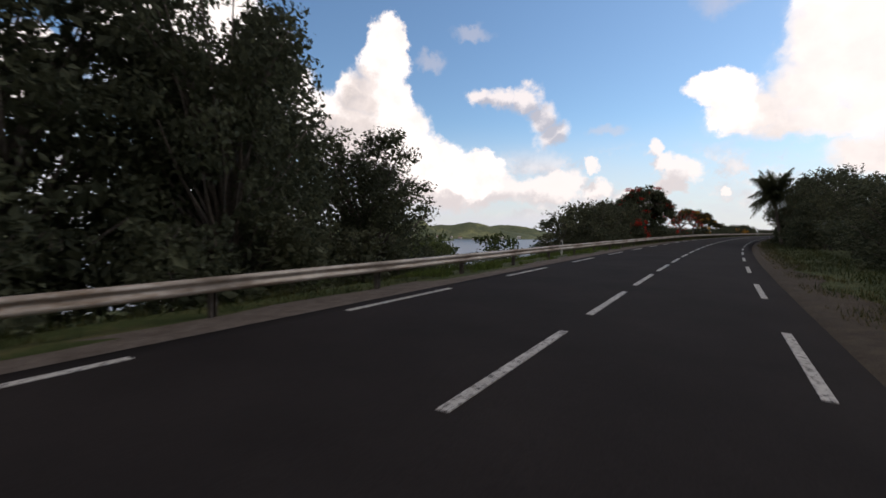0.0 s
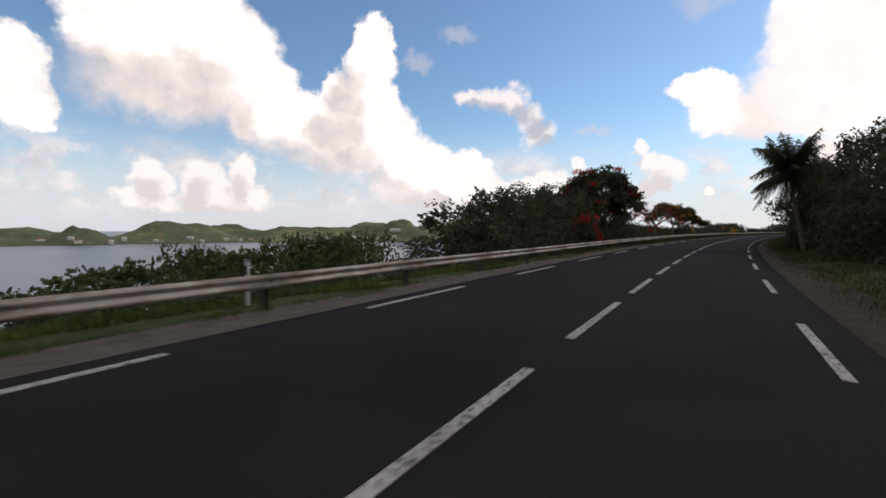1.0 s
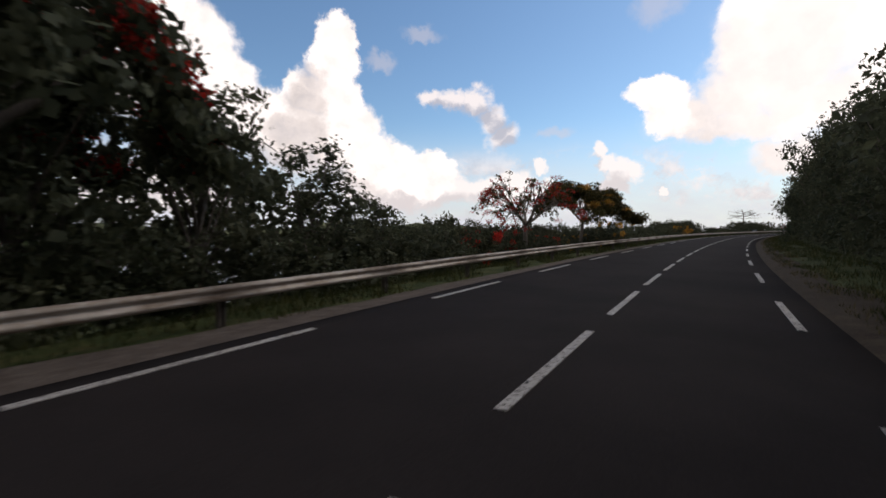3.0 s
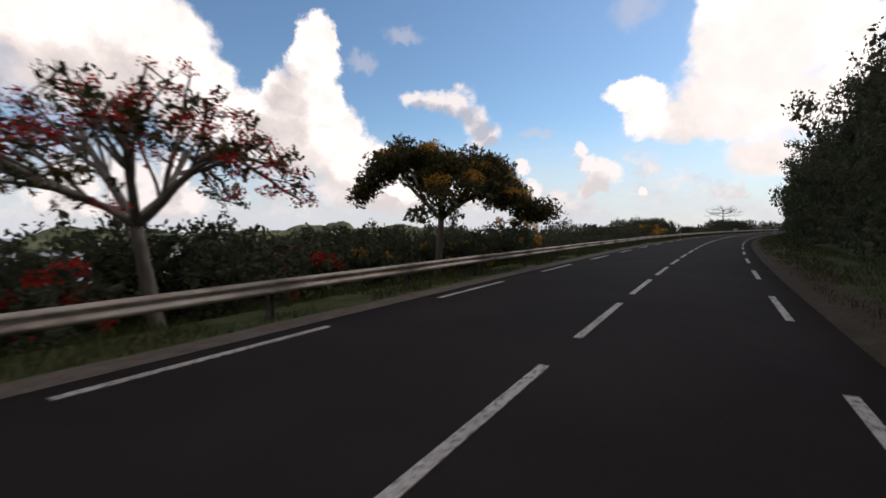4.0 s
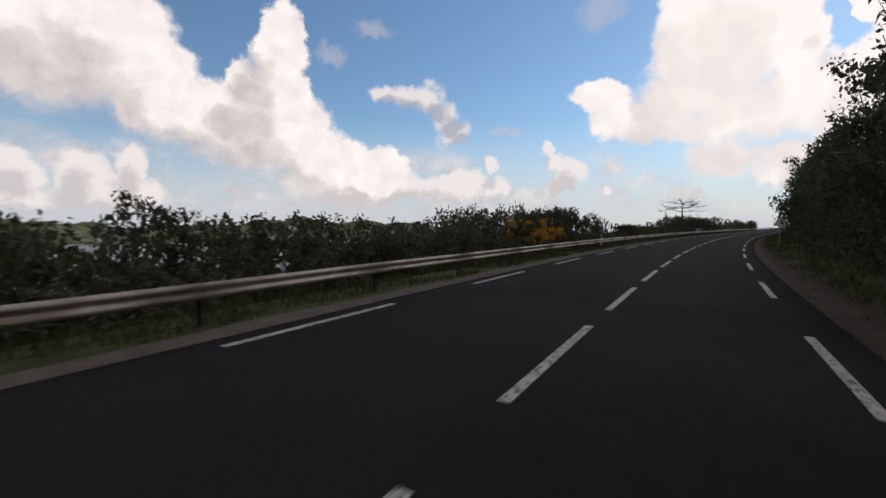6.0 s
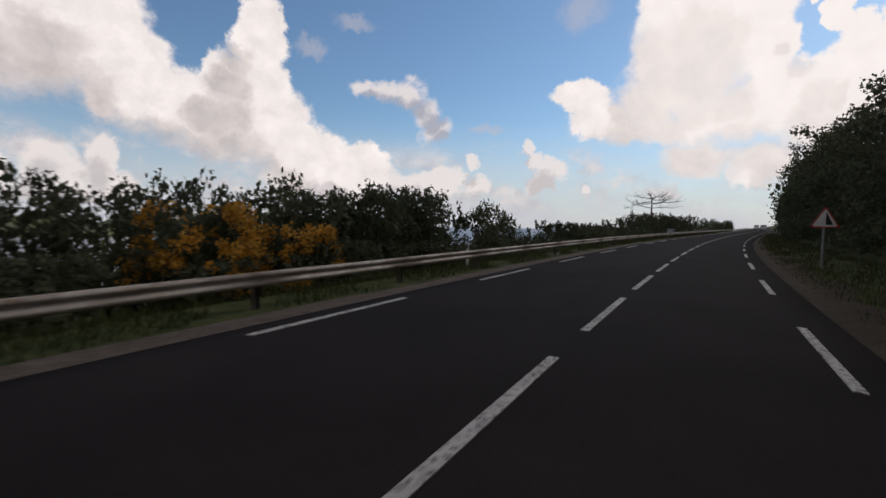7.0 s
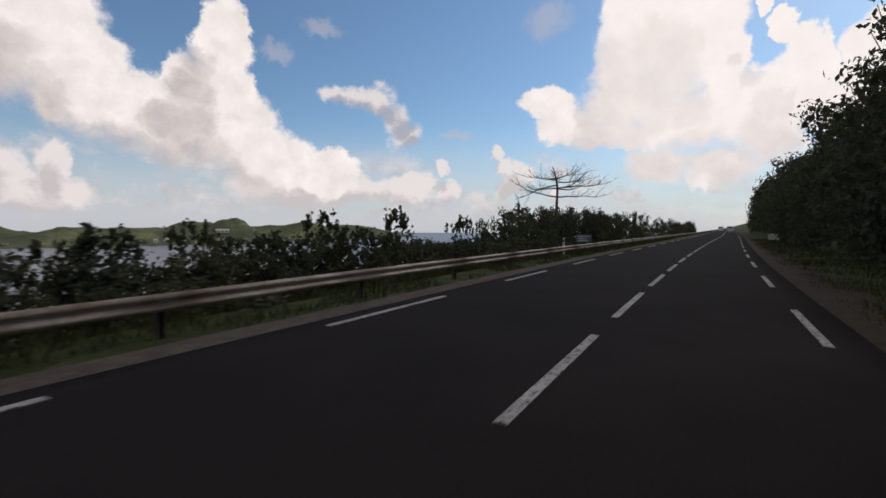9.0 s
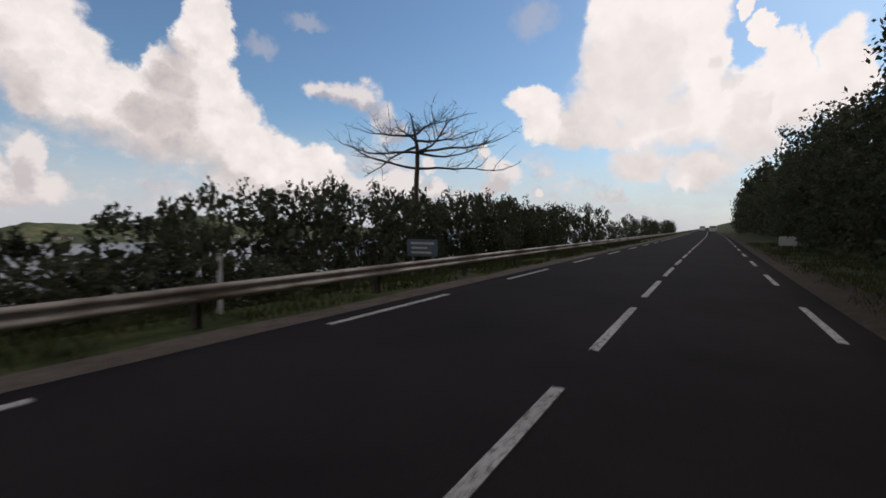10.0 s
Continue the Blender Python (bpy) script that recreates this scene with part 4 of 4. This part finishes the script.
gold.matrix_basis = place(gold, 98.9, -9.0, 0)
gold.matrix_basis = gold.matrix_basis @ Matrix.Rotation(radians(-8), 4, "Z")
scarlet = flame_tree(203, "leafy flame tree with drooping scarlet blossom in the thicket", 7.6, 4.0, 3.0, LEAF, RED, 0.60, 300, 0.11)
scarlet.matrix_basis = place(scarlet, 63.5, -9.2, 10, 1.0, 1.12)


# bushes in blossom
def blossom_bush(seed, label, mat, n, reach, hgt, r0):
    rg = random.Random(seed)
    t = leafy_tree("flowering_bush", seed, hgt, reach, 0.1, 14, 0.45, 0.75, 240, 0.15, LEAF, label, "bush", 0.05, 4)
    cl = []
    for i in range(n):
        a, z = rg.uniform(0, 2 * math.pi), rg.uniform(0.25, 0.95) * hgt
        q = reach * (1.05 - 0.4 * z / hgt)
        cl.append((math.cos(a) * q, math.sin(a) * q, z, rg.uniform(0.6, 1.3) * r0, 0.75))
    crown_mesh("blossom", seed + 3, cl, 900, 0.09, mat, t, False, 0.85, 0.0, "clusters of bright blossom", shell=0.3)
    return t


ob1 = blossom_bush(301, "bush covered in orange-yellow blossom behind the guardrail", ORANGE, 60, 1.5, 2.2, 0.26)
ob1.matrix_basis = place(ob1, 150.4, -8.9, 0, 1.0, 1.22)
for s, lat, k in ((152.9, -8.6, 0.95),):
    copy_to(ob1, place(ob1, s, lat, s * 37, k))
rb1 = blossom_bush(311, "bush with trusses of scarlet blossom behind the guardrail", RED, 16, 1.5, 2.4, 0.30)
rb1.matrix_basis = place(rb1, 92.0, -9.2, 0, 0.8)
for s, lat, k, kz in ((85.5, -9.8, 0.9, 0.9), (82.0, -9.0, 0.9, 1.0), (55.9, -7.7, 0.8, 1.3)):
    copy_to(rb1, place(rb1, s, lat, s * 31, k, kz))
yb = blossom_bush(321, "low bush with yellow-orange blossom under the trees", ORANGE, 14, 1.4, 1.9, 0.22)
yb.matrix_basis = place(yb, 95.5, -9.5, 0, 0.9)
for s, lat, k in ((103.5, -9.2, 0.9), (106.3, -8.3, 1.1), (100.5, -10.2, 1.0)):
    copy_to(yb, place(yb, s, lat, s * 31, k, 1.45 if s > 105 else k))


# the bare tree
def bare_tree():
    rg = random.Random(77)
    t = thing("bare_tree", Matrix.Identity(4), "tall leafless tree with wide flat branches above the bushes", "tree")
    v, f = [], []
    pts, d = limb(rg, v, f, Vector((0, 0, -0.5)), Vector((0.03, 0, 1)), 8.6, 0.22, 0.12, 0.05, 0.12, 9, 8)
    mesh_ob("trunk", v, f, BARK, t, smooth_=True)
    v, f = [], []
    lead, d = limb(rg, v, f, pts[-1], Vector((-0.12, 0.0, 1)), 2.6, 0.12, 0.03, 0.14, 0.05, 7, 6)
    mesh_ob("leader", v, f, BARK, t, smooth_=True)
    for i in range(12):
        v, f = [], []
        a = 2 * math.pi * i * 0.381 + rg.uniform(-0.3, 0.3)
        s_ = (pts + lead)[min(15, 8 + i * 7 // 12)]
        q, d2 = limb(rg, v, f, s_, Vector((math.cos(a), math.sin(a), rg.uniform(-0.12, 0.14))), rg.uniform(3.4, 6.2) * (1.0 if i < 7 else 0.6), 0.085, 0.022, 0.17, 0.018, 9, 6)
        for j in range(9):
            b = rg.uniform(0, 2 * math.pi)
            base_d = (q[-1] - q[0]).normalized()
            q2, d3 = limb(rg, v, f, q[rg.randrange(3, 10)], base_d + Vector((math.cos(b) * 0.8, math.sin(b) * 0.8, rg.uniform(-0.1, 0.7))), rg.uniform(0.8, 1.9), 0.028, 0.009, 0.25, 0.05, 5, 4)
            for k in range(4):
                limb(rg, v, f, q2[rg.randrange(1, 6)], Vector((rg.uniform(-1, 1), rg.uniform(-1, 1), rg.uniform(-0.2, 0.9))), rg.uniform(0.3, 0.8), 0.011, 0.004, 0.3, 0.05, 3, 3)
        mesh_ob("branch", v, f, BARK, t, smooth_=True)
    return t


bare = bare_tree()
bare.matrix_basis = place(bare, 225.5, -11.9, 20, 0.88, 0.81)


# the palm
def palm():
    rg = random.Random(91)
    rs = np.random.RandomState(91)
    t = thing("palm_tree", Matrix.Identity(4), "coconut palm with drooping feathery fronds at the roadside", "palm")
    v, f = [], []
    pts, d = limb(rg, v, f, Vector((0, 0, -0.3)), Vector((-0.16, 0.26, 1)), 5.7, 0.17, 0.12, 0.03, 0.03, 9, 9)
    mesh_ob("trunk", v, f, BARK, t, smooth_=True)
    top = pts[-1]
    for i in range(42):
        v, f = [], []
        a = 2 * math.pi * i * 0.382 + rg.uniform(-0.3, 0.3)
        up = 3.2 - 4.5 * (i / 42) ** 0.9
        way = Vector((math.cos(a) + rg.uniform(-.2, .2), math.sin(a) + rg.uniform(-.2, .2), up + rg.uniform(-.25, .25))).normalized()
        p, n, L = [top.copy()], 12, rg.uniform(2.4, 3.2)
        w = way.copy()
        for k in range(n):
            w = (w + Vector((0, 0, -0.012 - 0.012 * k))).normalized()
            p.append(p[-1] + w * L / n)
        tube(v, f, p, [0.03 - 0.024 * k / n for k in range(n + 1)], 4)
        for k in range(1, n + 1):
            dd = (p[k] - p[k - 1]).normalized()
            side = dd.cross(Vector((0, 0, 1))).normalized()
            for sgn in (-1, 1):
                for h in (0.0, 0.14, 0.28, 0.42, 0.57, 0.71, 0.86):
                    o = p[k - 1].lerp(p[k], h)
                    ln = 1.0 * rg.uniform(0.6, 1.15) * math.sin(math.pi * min(1, (k + h) / n * 0.8 + 0.12)) + 0.12
                    e = o + (side * sgn * 0.62 + dd * 0.5 + Vector((rg.uniform(-.3, .3), rg.uniform(-.3, .3), -0.45 - rg.uniform(0, 0.9)))).normalized() * ln
                    wd = dd * 0.017
                    mid = (o + e) / 2 + Vector((0, 0, 0.05))
                    b = len(v)
                    v += [o - wd, o + wd, mid + wd, e, mid - wd]
                    f += [(b, b + 1, b + 2, b + 4), (b + 4, b + 2, b + 3)]
        mesh_ob("frond", v, f, PALM, t)
    return t


coco = palm()
coco.matrix_basis = place(coco, 58.9, 5.9, 0, 1.0, 1.05)
for s, lat, k, kz in ((57.2, 6.9, 0.9, 1.1), (60.6, 5.9, 0.85, 1.2), (62.6, 6.3, 1.0, 1.45), (65.4, 6.6, 1.1, 1.4), (54.5, 7.2, 1.0, 1.1)):
    plant(shrub[int(s) % 4], rg, s, lat, k, kz)
for s, lat, k, kz in ((58.5, 7.2, 0.7, 0.55), (60.4, 6.3, 0.5, 0.52), (62.6, 6.4, 0.6, 0.6), (65.5, 7.0, 0.8, 0.7)):
    plant(wood[int(s) % 4], rg, s, lat, k, kz)

for i in range(11):
    s = 47.5 + i * 2.4
    plant(shrub[i % 4], rg, s, 7.1 + rg.uniform(-0.3, 0.3), rg.uniform(0.75, 0.95), rg.uniform(0.9, 1.25))

# ---------------------------------------------------------------- guardrail
guard = thing("guardrail", Matrix.Identity(4), "weathered steel guardrail with a two-wave beam on posts", "guardrail")
WAVE_K = 0.8                            # depth of this flat, low beam
wave = [(0.000, 0.000), (0.012, -0.004), (0.026, -0.014), (0.050, -0.030), (0.060, -0.060), (0.060, -0.085), (0.040, -0.110), (0.022, -0.135), (0.016, -0.155), (0.022, -0.175), (0.040, -0.200), (0.060, -0.225), (0.060, -0.250), (0.050, -0.280), (0.026, -0.296), (0.000, -0.310)]
wave = [(a, z * WAVE_K) for a, z in wave]


def beam(s0, s1):
    verts, faces = [], []
    n = len(wave)
    ss = [s0 + (s1 - s0) * k / 4 for k in range(5)]
    for s in ss:
        wob = 0.012 * noise.noise(Vector((s * 0.21, 0.0, 4.0)))
        for off, z in wave:
            verts.append(on(s, rail_lat(s) + off + wob, rail_top(s) + z + wob))
        for off, z in wave:
            verts.append(on(s, rail_lat(s) + off + wob - 0.004, rail_top(s) + z + wob))
    for i in range(4):
        for j in range(n - 1):
            a = i * 2 * n + j
            faces.append((a, a + 2 * n, a + 2 * n + 1, a + 1))
            c = a + n
            faces.append((c, c + 1, c + 2 * n + 1, c + 2 * n))
        a = i * 2 * n
        faces.append((a, a + n, a + 3 * n, a + 2 * n))
        a = i * 2 * n + n - 1
        faces.append((a, a + 2 * n, a + 3 * n, a + n))
    for e in (0, 4):
        for j in range(n - 1):
            a = e * 2 * n + j
            faces.append((a, a + 1, a + n + 1, a + n))
    return mesh_ob("rail_beam", verts, faces, RAIL, guard, smooth_=True)


S_POST = 25.3
post_me = None
k0, k1 = -12, 95
for k in range(k0, k1):
    s = S_POST + 4.0 * k
    beam(s - 0.16, s + 4.0)
    if post_me is None:
        bm = bmesh.new()                          # C-shaped steel post
        for sx, sy, at in ((0.006, 0.10, (-0.05, 0, 0)), (0.10, 0.006, (0, 0.05, 0)), (0.10, 0.006, (0, -0.05, 0)), (0.006, 0.025, (0.05, 0.038, 0)), (0.006, 0.025, (0.05, -0.038, 0))):
            bmesh.ops.create_cube(bm, size=1.0, matrix=Matrix.Translation((at[0], at[1], 0.10)) @ Matrix.Diagonal((sx, sy, 0.95, 1)))
        post_me = bpy.data.meshes.new("post")
        bm.to_mesh(post_me)
        bm.free()
        post_me.materials.append(POST)
        bm = box(0.14, 0.09, 0.12, (0, 0, 0), 0.008)
        block_me = bpy.data.meshes.new("spacer")
        bm.to_mesh(block_me)
        bm.free()
        block_me.materials.append(POST)
    for nm, me, la, z in (("post", post_me, rail_lat(s) - 0.16, rail_top(s) - 0.62), ("spacer", block_me, rail_lat(s) - 0.055, rail_top(s) - 0.125)):
        ob = new(nm, me)
        ob.parent = guard
        ob.matrix_basis = Matrix.Translation(on(s, la, z)) @ Matrix.Rotation(radians(heading(s)), 4, "Z")

# ---------------------------------------------------------------- small roadside things


def marker_post(s, lat, top, label):
    t = thing("marker_post", Matrix.Translation(on(s, lat, ground_z(s, lat))) @ Matrix.Rotation(radians(heading(s)), 4, "Z"), label, "marker post", "roadside marker posts")
    hgt = top - ground_z(s, lat)
    part("body", box(0.10, 0.05, hgt, (0, 0, hgt / 2), 0.015), WHITE, t)
    part("reflector", box(0.06, 0.012, 0.16, (0, -0.036, hgt - 0.16), 0.004), BLACK, t, "dark reflector band")
    part("cap", box(0.13, 0.07, 0.04, (0, 0, hgt + 0.015), 0.012), STEEL, t)


for s, top in ((25.5, 0.66), (146.1, 0.70), (194.1, 0.82)):
    marker_post(s, -5.9, top, "slim white plastic marker post behind the guardrail")


def warning_sign(s, lat, z0):
    t = thing("warning_sign", Matrix.Translation(on(s, lat, ground_z(s, lat))) @ Matrix.Rotation(radians(heading(s) + 6), 4, "Z"),
              "triangular warning sign with a red border on a steel post", "road sign")
    z0 -= ground_z(s, lat)

    def tri(side, y0, y1):
        bm = bmesh.new()
        hh = side * 0.866
        pts = [(-side / 2, -hh / 3), (side / 2, -hh / 3), (0, hh * 2 / 3)]
        a = [bm.verts.new((x, y0, z + z0)) for x, z in pts]
        b = [bm.verts.new((x, y1, z + z0)) for x, z in pts]
        bm.faces.new(a)
        bm.faces.new(b[::-1])
        for i in range(3):
            bm.faces.new((a[i], b[i], b[(i + 1) % 3], a[(i + 1) % 3]))
        bmesh.ops.recalc_face_normals(bm, faces=bm.faces[:])
        bmesh.ops.bevel(bm, geom=[e for e in bm.edges if abs(e.verts[0].co.y - e.verts[1].co.y) > 1e-4], offset=side * 0.05, segments=3, affect="EDGES")
        return bm

    part("border", tri(0.84, 0.0, 0.02), SIGN_RED, t, "red border")
    part("face", tri(0.70, -0.006, 0.0), WHITE, t, "white face")
    bm = bmesh.new()
    pts = [(0.02, 0.30), (0.22, -0.14), (0.02, -0.14)]
    bm.faces.new([bm.verts.new((x, -0.010, z + z0)) for x, z in pts])
    part("symbol", bm, BLACK, t, "black sloping symbol")
    bm = bmesh.new()
    bmesh.ops.create_cone(bm, cap_ends=True, segments=12, radius1=0.035, radius2=0.035, depth=z0 + 0.5, matrix=Matrix.Translation((0, 0.055, (z0 + 0.5) / 2 - 0.3)))
    part("post", bm, STEEL, t)


warning_sign(152.3, 4.5, 1.6)

bs = thing("blue_sign", Matrix.Translation(on(201.6, -6.9, ground_z(201.6, -6.9))) @ Matrix.Rotation(radians(heading(201) + 12), 4, "Z"), "small faded blue sign panel with pale lettering bars behind the guardrail", "road sign")
zb = 0.62 - ground_z(201.6, -6.9)
part("panel", box(1.05, 0.03, 0.55, (0, 0, zb), 0.01), SIGN_BLUE, bs)
for i, (w_, dx) in enumerate(((0.8, 0.0), (0.55, -0.1), (0.7, -0.03))):
    part("lettering_bar", box(w_, 0.006, 0.07, (dx, -0.019, zb + 0.15 - 0.15 * i)), WHITE, bs, "pale bar of lettering")
for dx in (-0.35, 0.35):
    part("post", box(0.06, 0.05, zb + 0.3, (dx, 0.045, (zb + 0.3) / 2 - 0.1), 0.006), STEEL, bs)

wb = thing("white_board", Matrix.Translation(on(226.8, 5.3, ground_z(226.8, 5.3))) @ Matrix.Rotation(radians(heading(227) + 5), 4, "Z"), "small blank white board on two short posts", "sign")
zc = 0.5 - ground_z(226.8, 5.3)
part("panel", box(1.0, 0.04, 0.62, (0, 0, zc), 0.015), WHITE, wb)
for dx in (-0.35, 0.35):
    part("post", box(0.05, 0.05, zc + 0.2, (dx, 0.05, (zc + 0.2) / 2 - 0.1), 0.005), STEEL, wb)


def van(s, lat, mat, label, kind="van"):
    t = thing("van", Matrix.Translation(on(s, lat, road_z(lat))) @ Matrix.Rotation(radians(heading(s)), 4, "Z"), label, kind, "vehicles far ahead")
    bm = bmesh.new()
    prof = [(-2.3, 0.35), (-2.35, 1.0), (-2.2, 1.95), (0.9, 1.95), (1.6, 1.2), (2.35, 1.0), (2.4, 0.35)]
    rings = []
    for x, k in ((-0.92, 0.95), (-0.95, 1.0), (0.95, 1.0), (0.92, 0.95)):
        rings.append([bm.verts.new((x * (0.93 if z > 1.5 else 1.0), y * k, z)) for y, z in prof])
    n = len(prof)
    for a, b in zip(rings, rings[1:]):
        for i in range(n):
            bm.faces.new((a[i], a[(i + 1) % n], b[(i + 1) % n], b[i]))
    bm.faces.new(rings[0][::-1])
    bm.faces.new(rings[-1])
    bmesh.ops.recalc_face_normals(bm, faces=bm.faces[:])
    part("body", bm, mat, t)
    part("rear_window", box(1.4, 0.04, 0.5, (0, -2.27, 1.5), 0.01), GLASS, t)
    for x in (-0.85, 0.85):
        part("tail_light", box(0.12, 0.05, 0.35, (x, -2.34, 1.0), 0.01), SIGN_RED, t, "red tail light")
        for y in (-1.5, 1.5):
            bm = bmesh.new()
            bmesh.ops.create_cone(bm, cap_ends=True, segments=18, radius1=0.34, radius2=0.34, depth=0.22, matrix=Matrix.Translation((x, y, 0.34)) @ Matrix.Rotation(radians(90), 4, "Y"))
            w = part("wheel", bm, RUBBER, t)
            bm = bmesh.new()
            bmesh.ops.create_cone(bm, cap_ends=True, segments=14, radius1=0.20, radius2=0.17, depth=0.24, matrix=Matrix.Translation((x, y, 0.34)) @ Matrix.Rotation(radians(90), 4, "Y"))
            part("rim", bm, STEEL, w)


van(339, 1.3, CAR_WHITE, "white van far ahead on the road")
van(383, -1.7, CAR_WHITE, "pale van far ahead in the opposite lane")

# ---------------------------------------------------------------- grass


def grass(name, s0, s1, la0, la1, n, hgt, seed, label, mat=GRASS):
    rs = np.random.RandomState(seed)
    verts, faces = [], []
    for i in range(n):
        s, u = rs.uniform(s0, s1), rs.uniform(0, 1)
        la = la0 + (la1 - la0) * u
        if noise.noise(Vector((s * 0.5, la * 0.8, 2.0))) < -0.05 - 0.3 * u:
            continue
        p = on(s, la, ground_z(s, la) - 0.01)
        a, h = rs.uniform(0, 6.283), hgt * rs.uniform(0.4, 1.3)
        w = Vector((math.cos(a), math.sin(a), 0)) * 0.012
        lean = Vector((rs.normal() * 0.35, rs.normal() * 0.35, 1)) * h
        b = len(verts)
        verts += [p - w, p + w, p + lean]
        faces.append((b, b + 1, b + 2))
    return tagged(mesh_ob(name, verts, faces, mat), label, "grass", kind="stuff")


grass("grass", 62, 240, -4.75, -7.8, 60000, 0.22, 1, "short green grass under and behind the guardrail")
grass("grass", 12, 36, -5.0, -9.5, 26000, 0.20, 3, "short fresh green grass behind the guardrail", GRASS_FRESH)
grass("grass", -10, 62, -5.2, -8.5, 16000, 0.20, 5, "thin dark grass on bare earth behind the guardrail")
grass("grass", 4, 240, 3.7, 6.8, 42000, 0.20, 2, "rough grass on the verge below the trees")
grass("grass", 4, 240, 3.4, 4.6, 24000, 0.13, 4, "dry yellowish grass along the edge of the verge", DRY_GRASS)

# ---------------------------------------------------------------- lane markings


def dashes(name, lat, phase, period, dash, width, s0, s1):
    me = bpy.data.meshes.new(name)
    bm = box(width, dash, 0.012, (0, 0, 0.0))
    bm.to_mesh(me)
    bm.free()
    me.materials.append(PAINT)
    k = math.ceil((s0 - phase) / period)
    tilt = math.atan(0.0335) if lat > 0 else (math.atan(-0.0176) if lat < 0 else 0.0)
    while phase + k * period < s1:
        s = float(np.interp(phase + k * period + dash / 2, FINE - lat * _psi, FINE))       # spaced along its own line
        ob = new(name, me)
        ob.parent = road
        ob.matrix_basis = Matrix.Translation(on(s, lat, road_z(lat) + 0.003)) @ Matrix.Rotation(radians(heading(s)), 4, "Z") @ Matrix.Rotation(tilt, 4, "Y")
        k += 1


dashes("centre_dash", 0.0, 3.987, 4.3333, 3.0, 0.108, -26, 410)
dashes("edge_dash", EDGE_R, 6.092, 6.552, 2.9, 0.115, -26, 380)
dashes("edge_dash", EDGE_L, 6.656, 6.508, 3.3, 0.125, -26, 380)
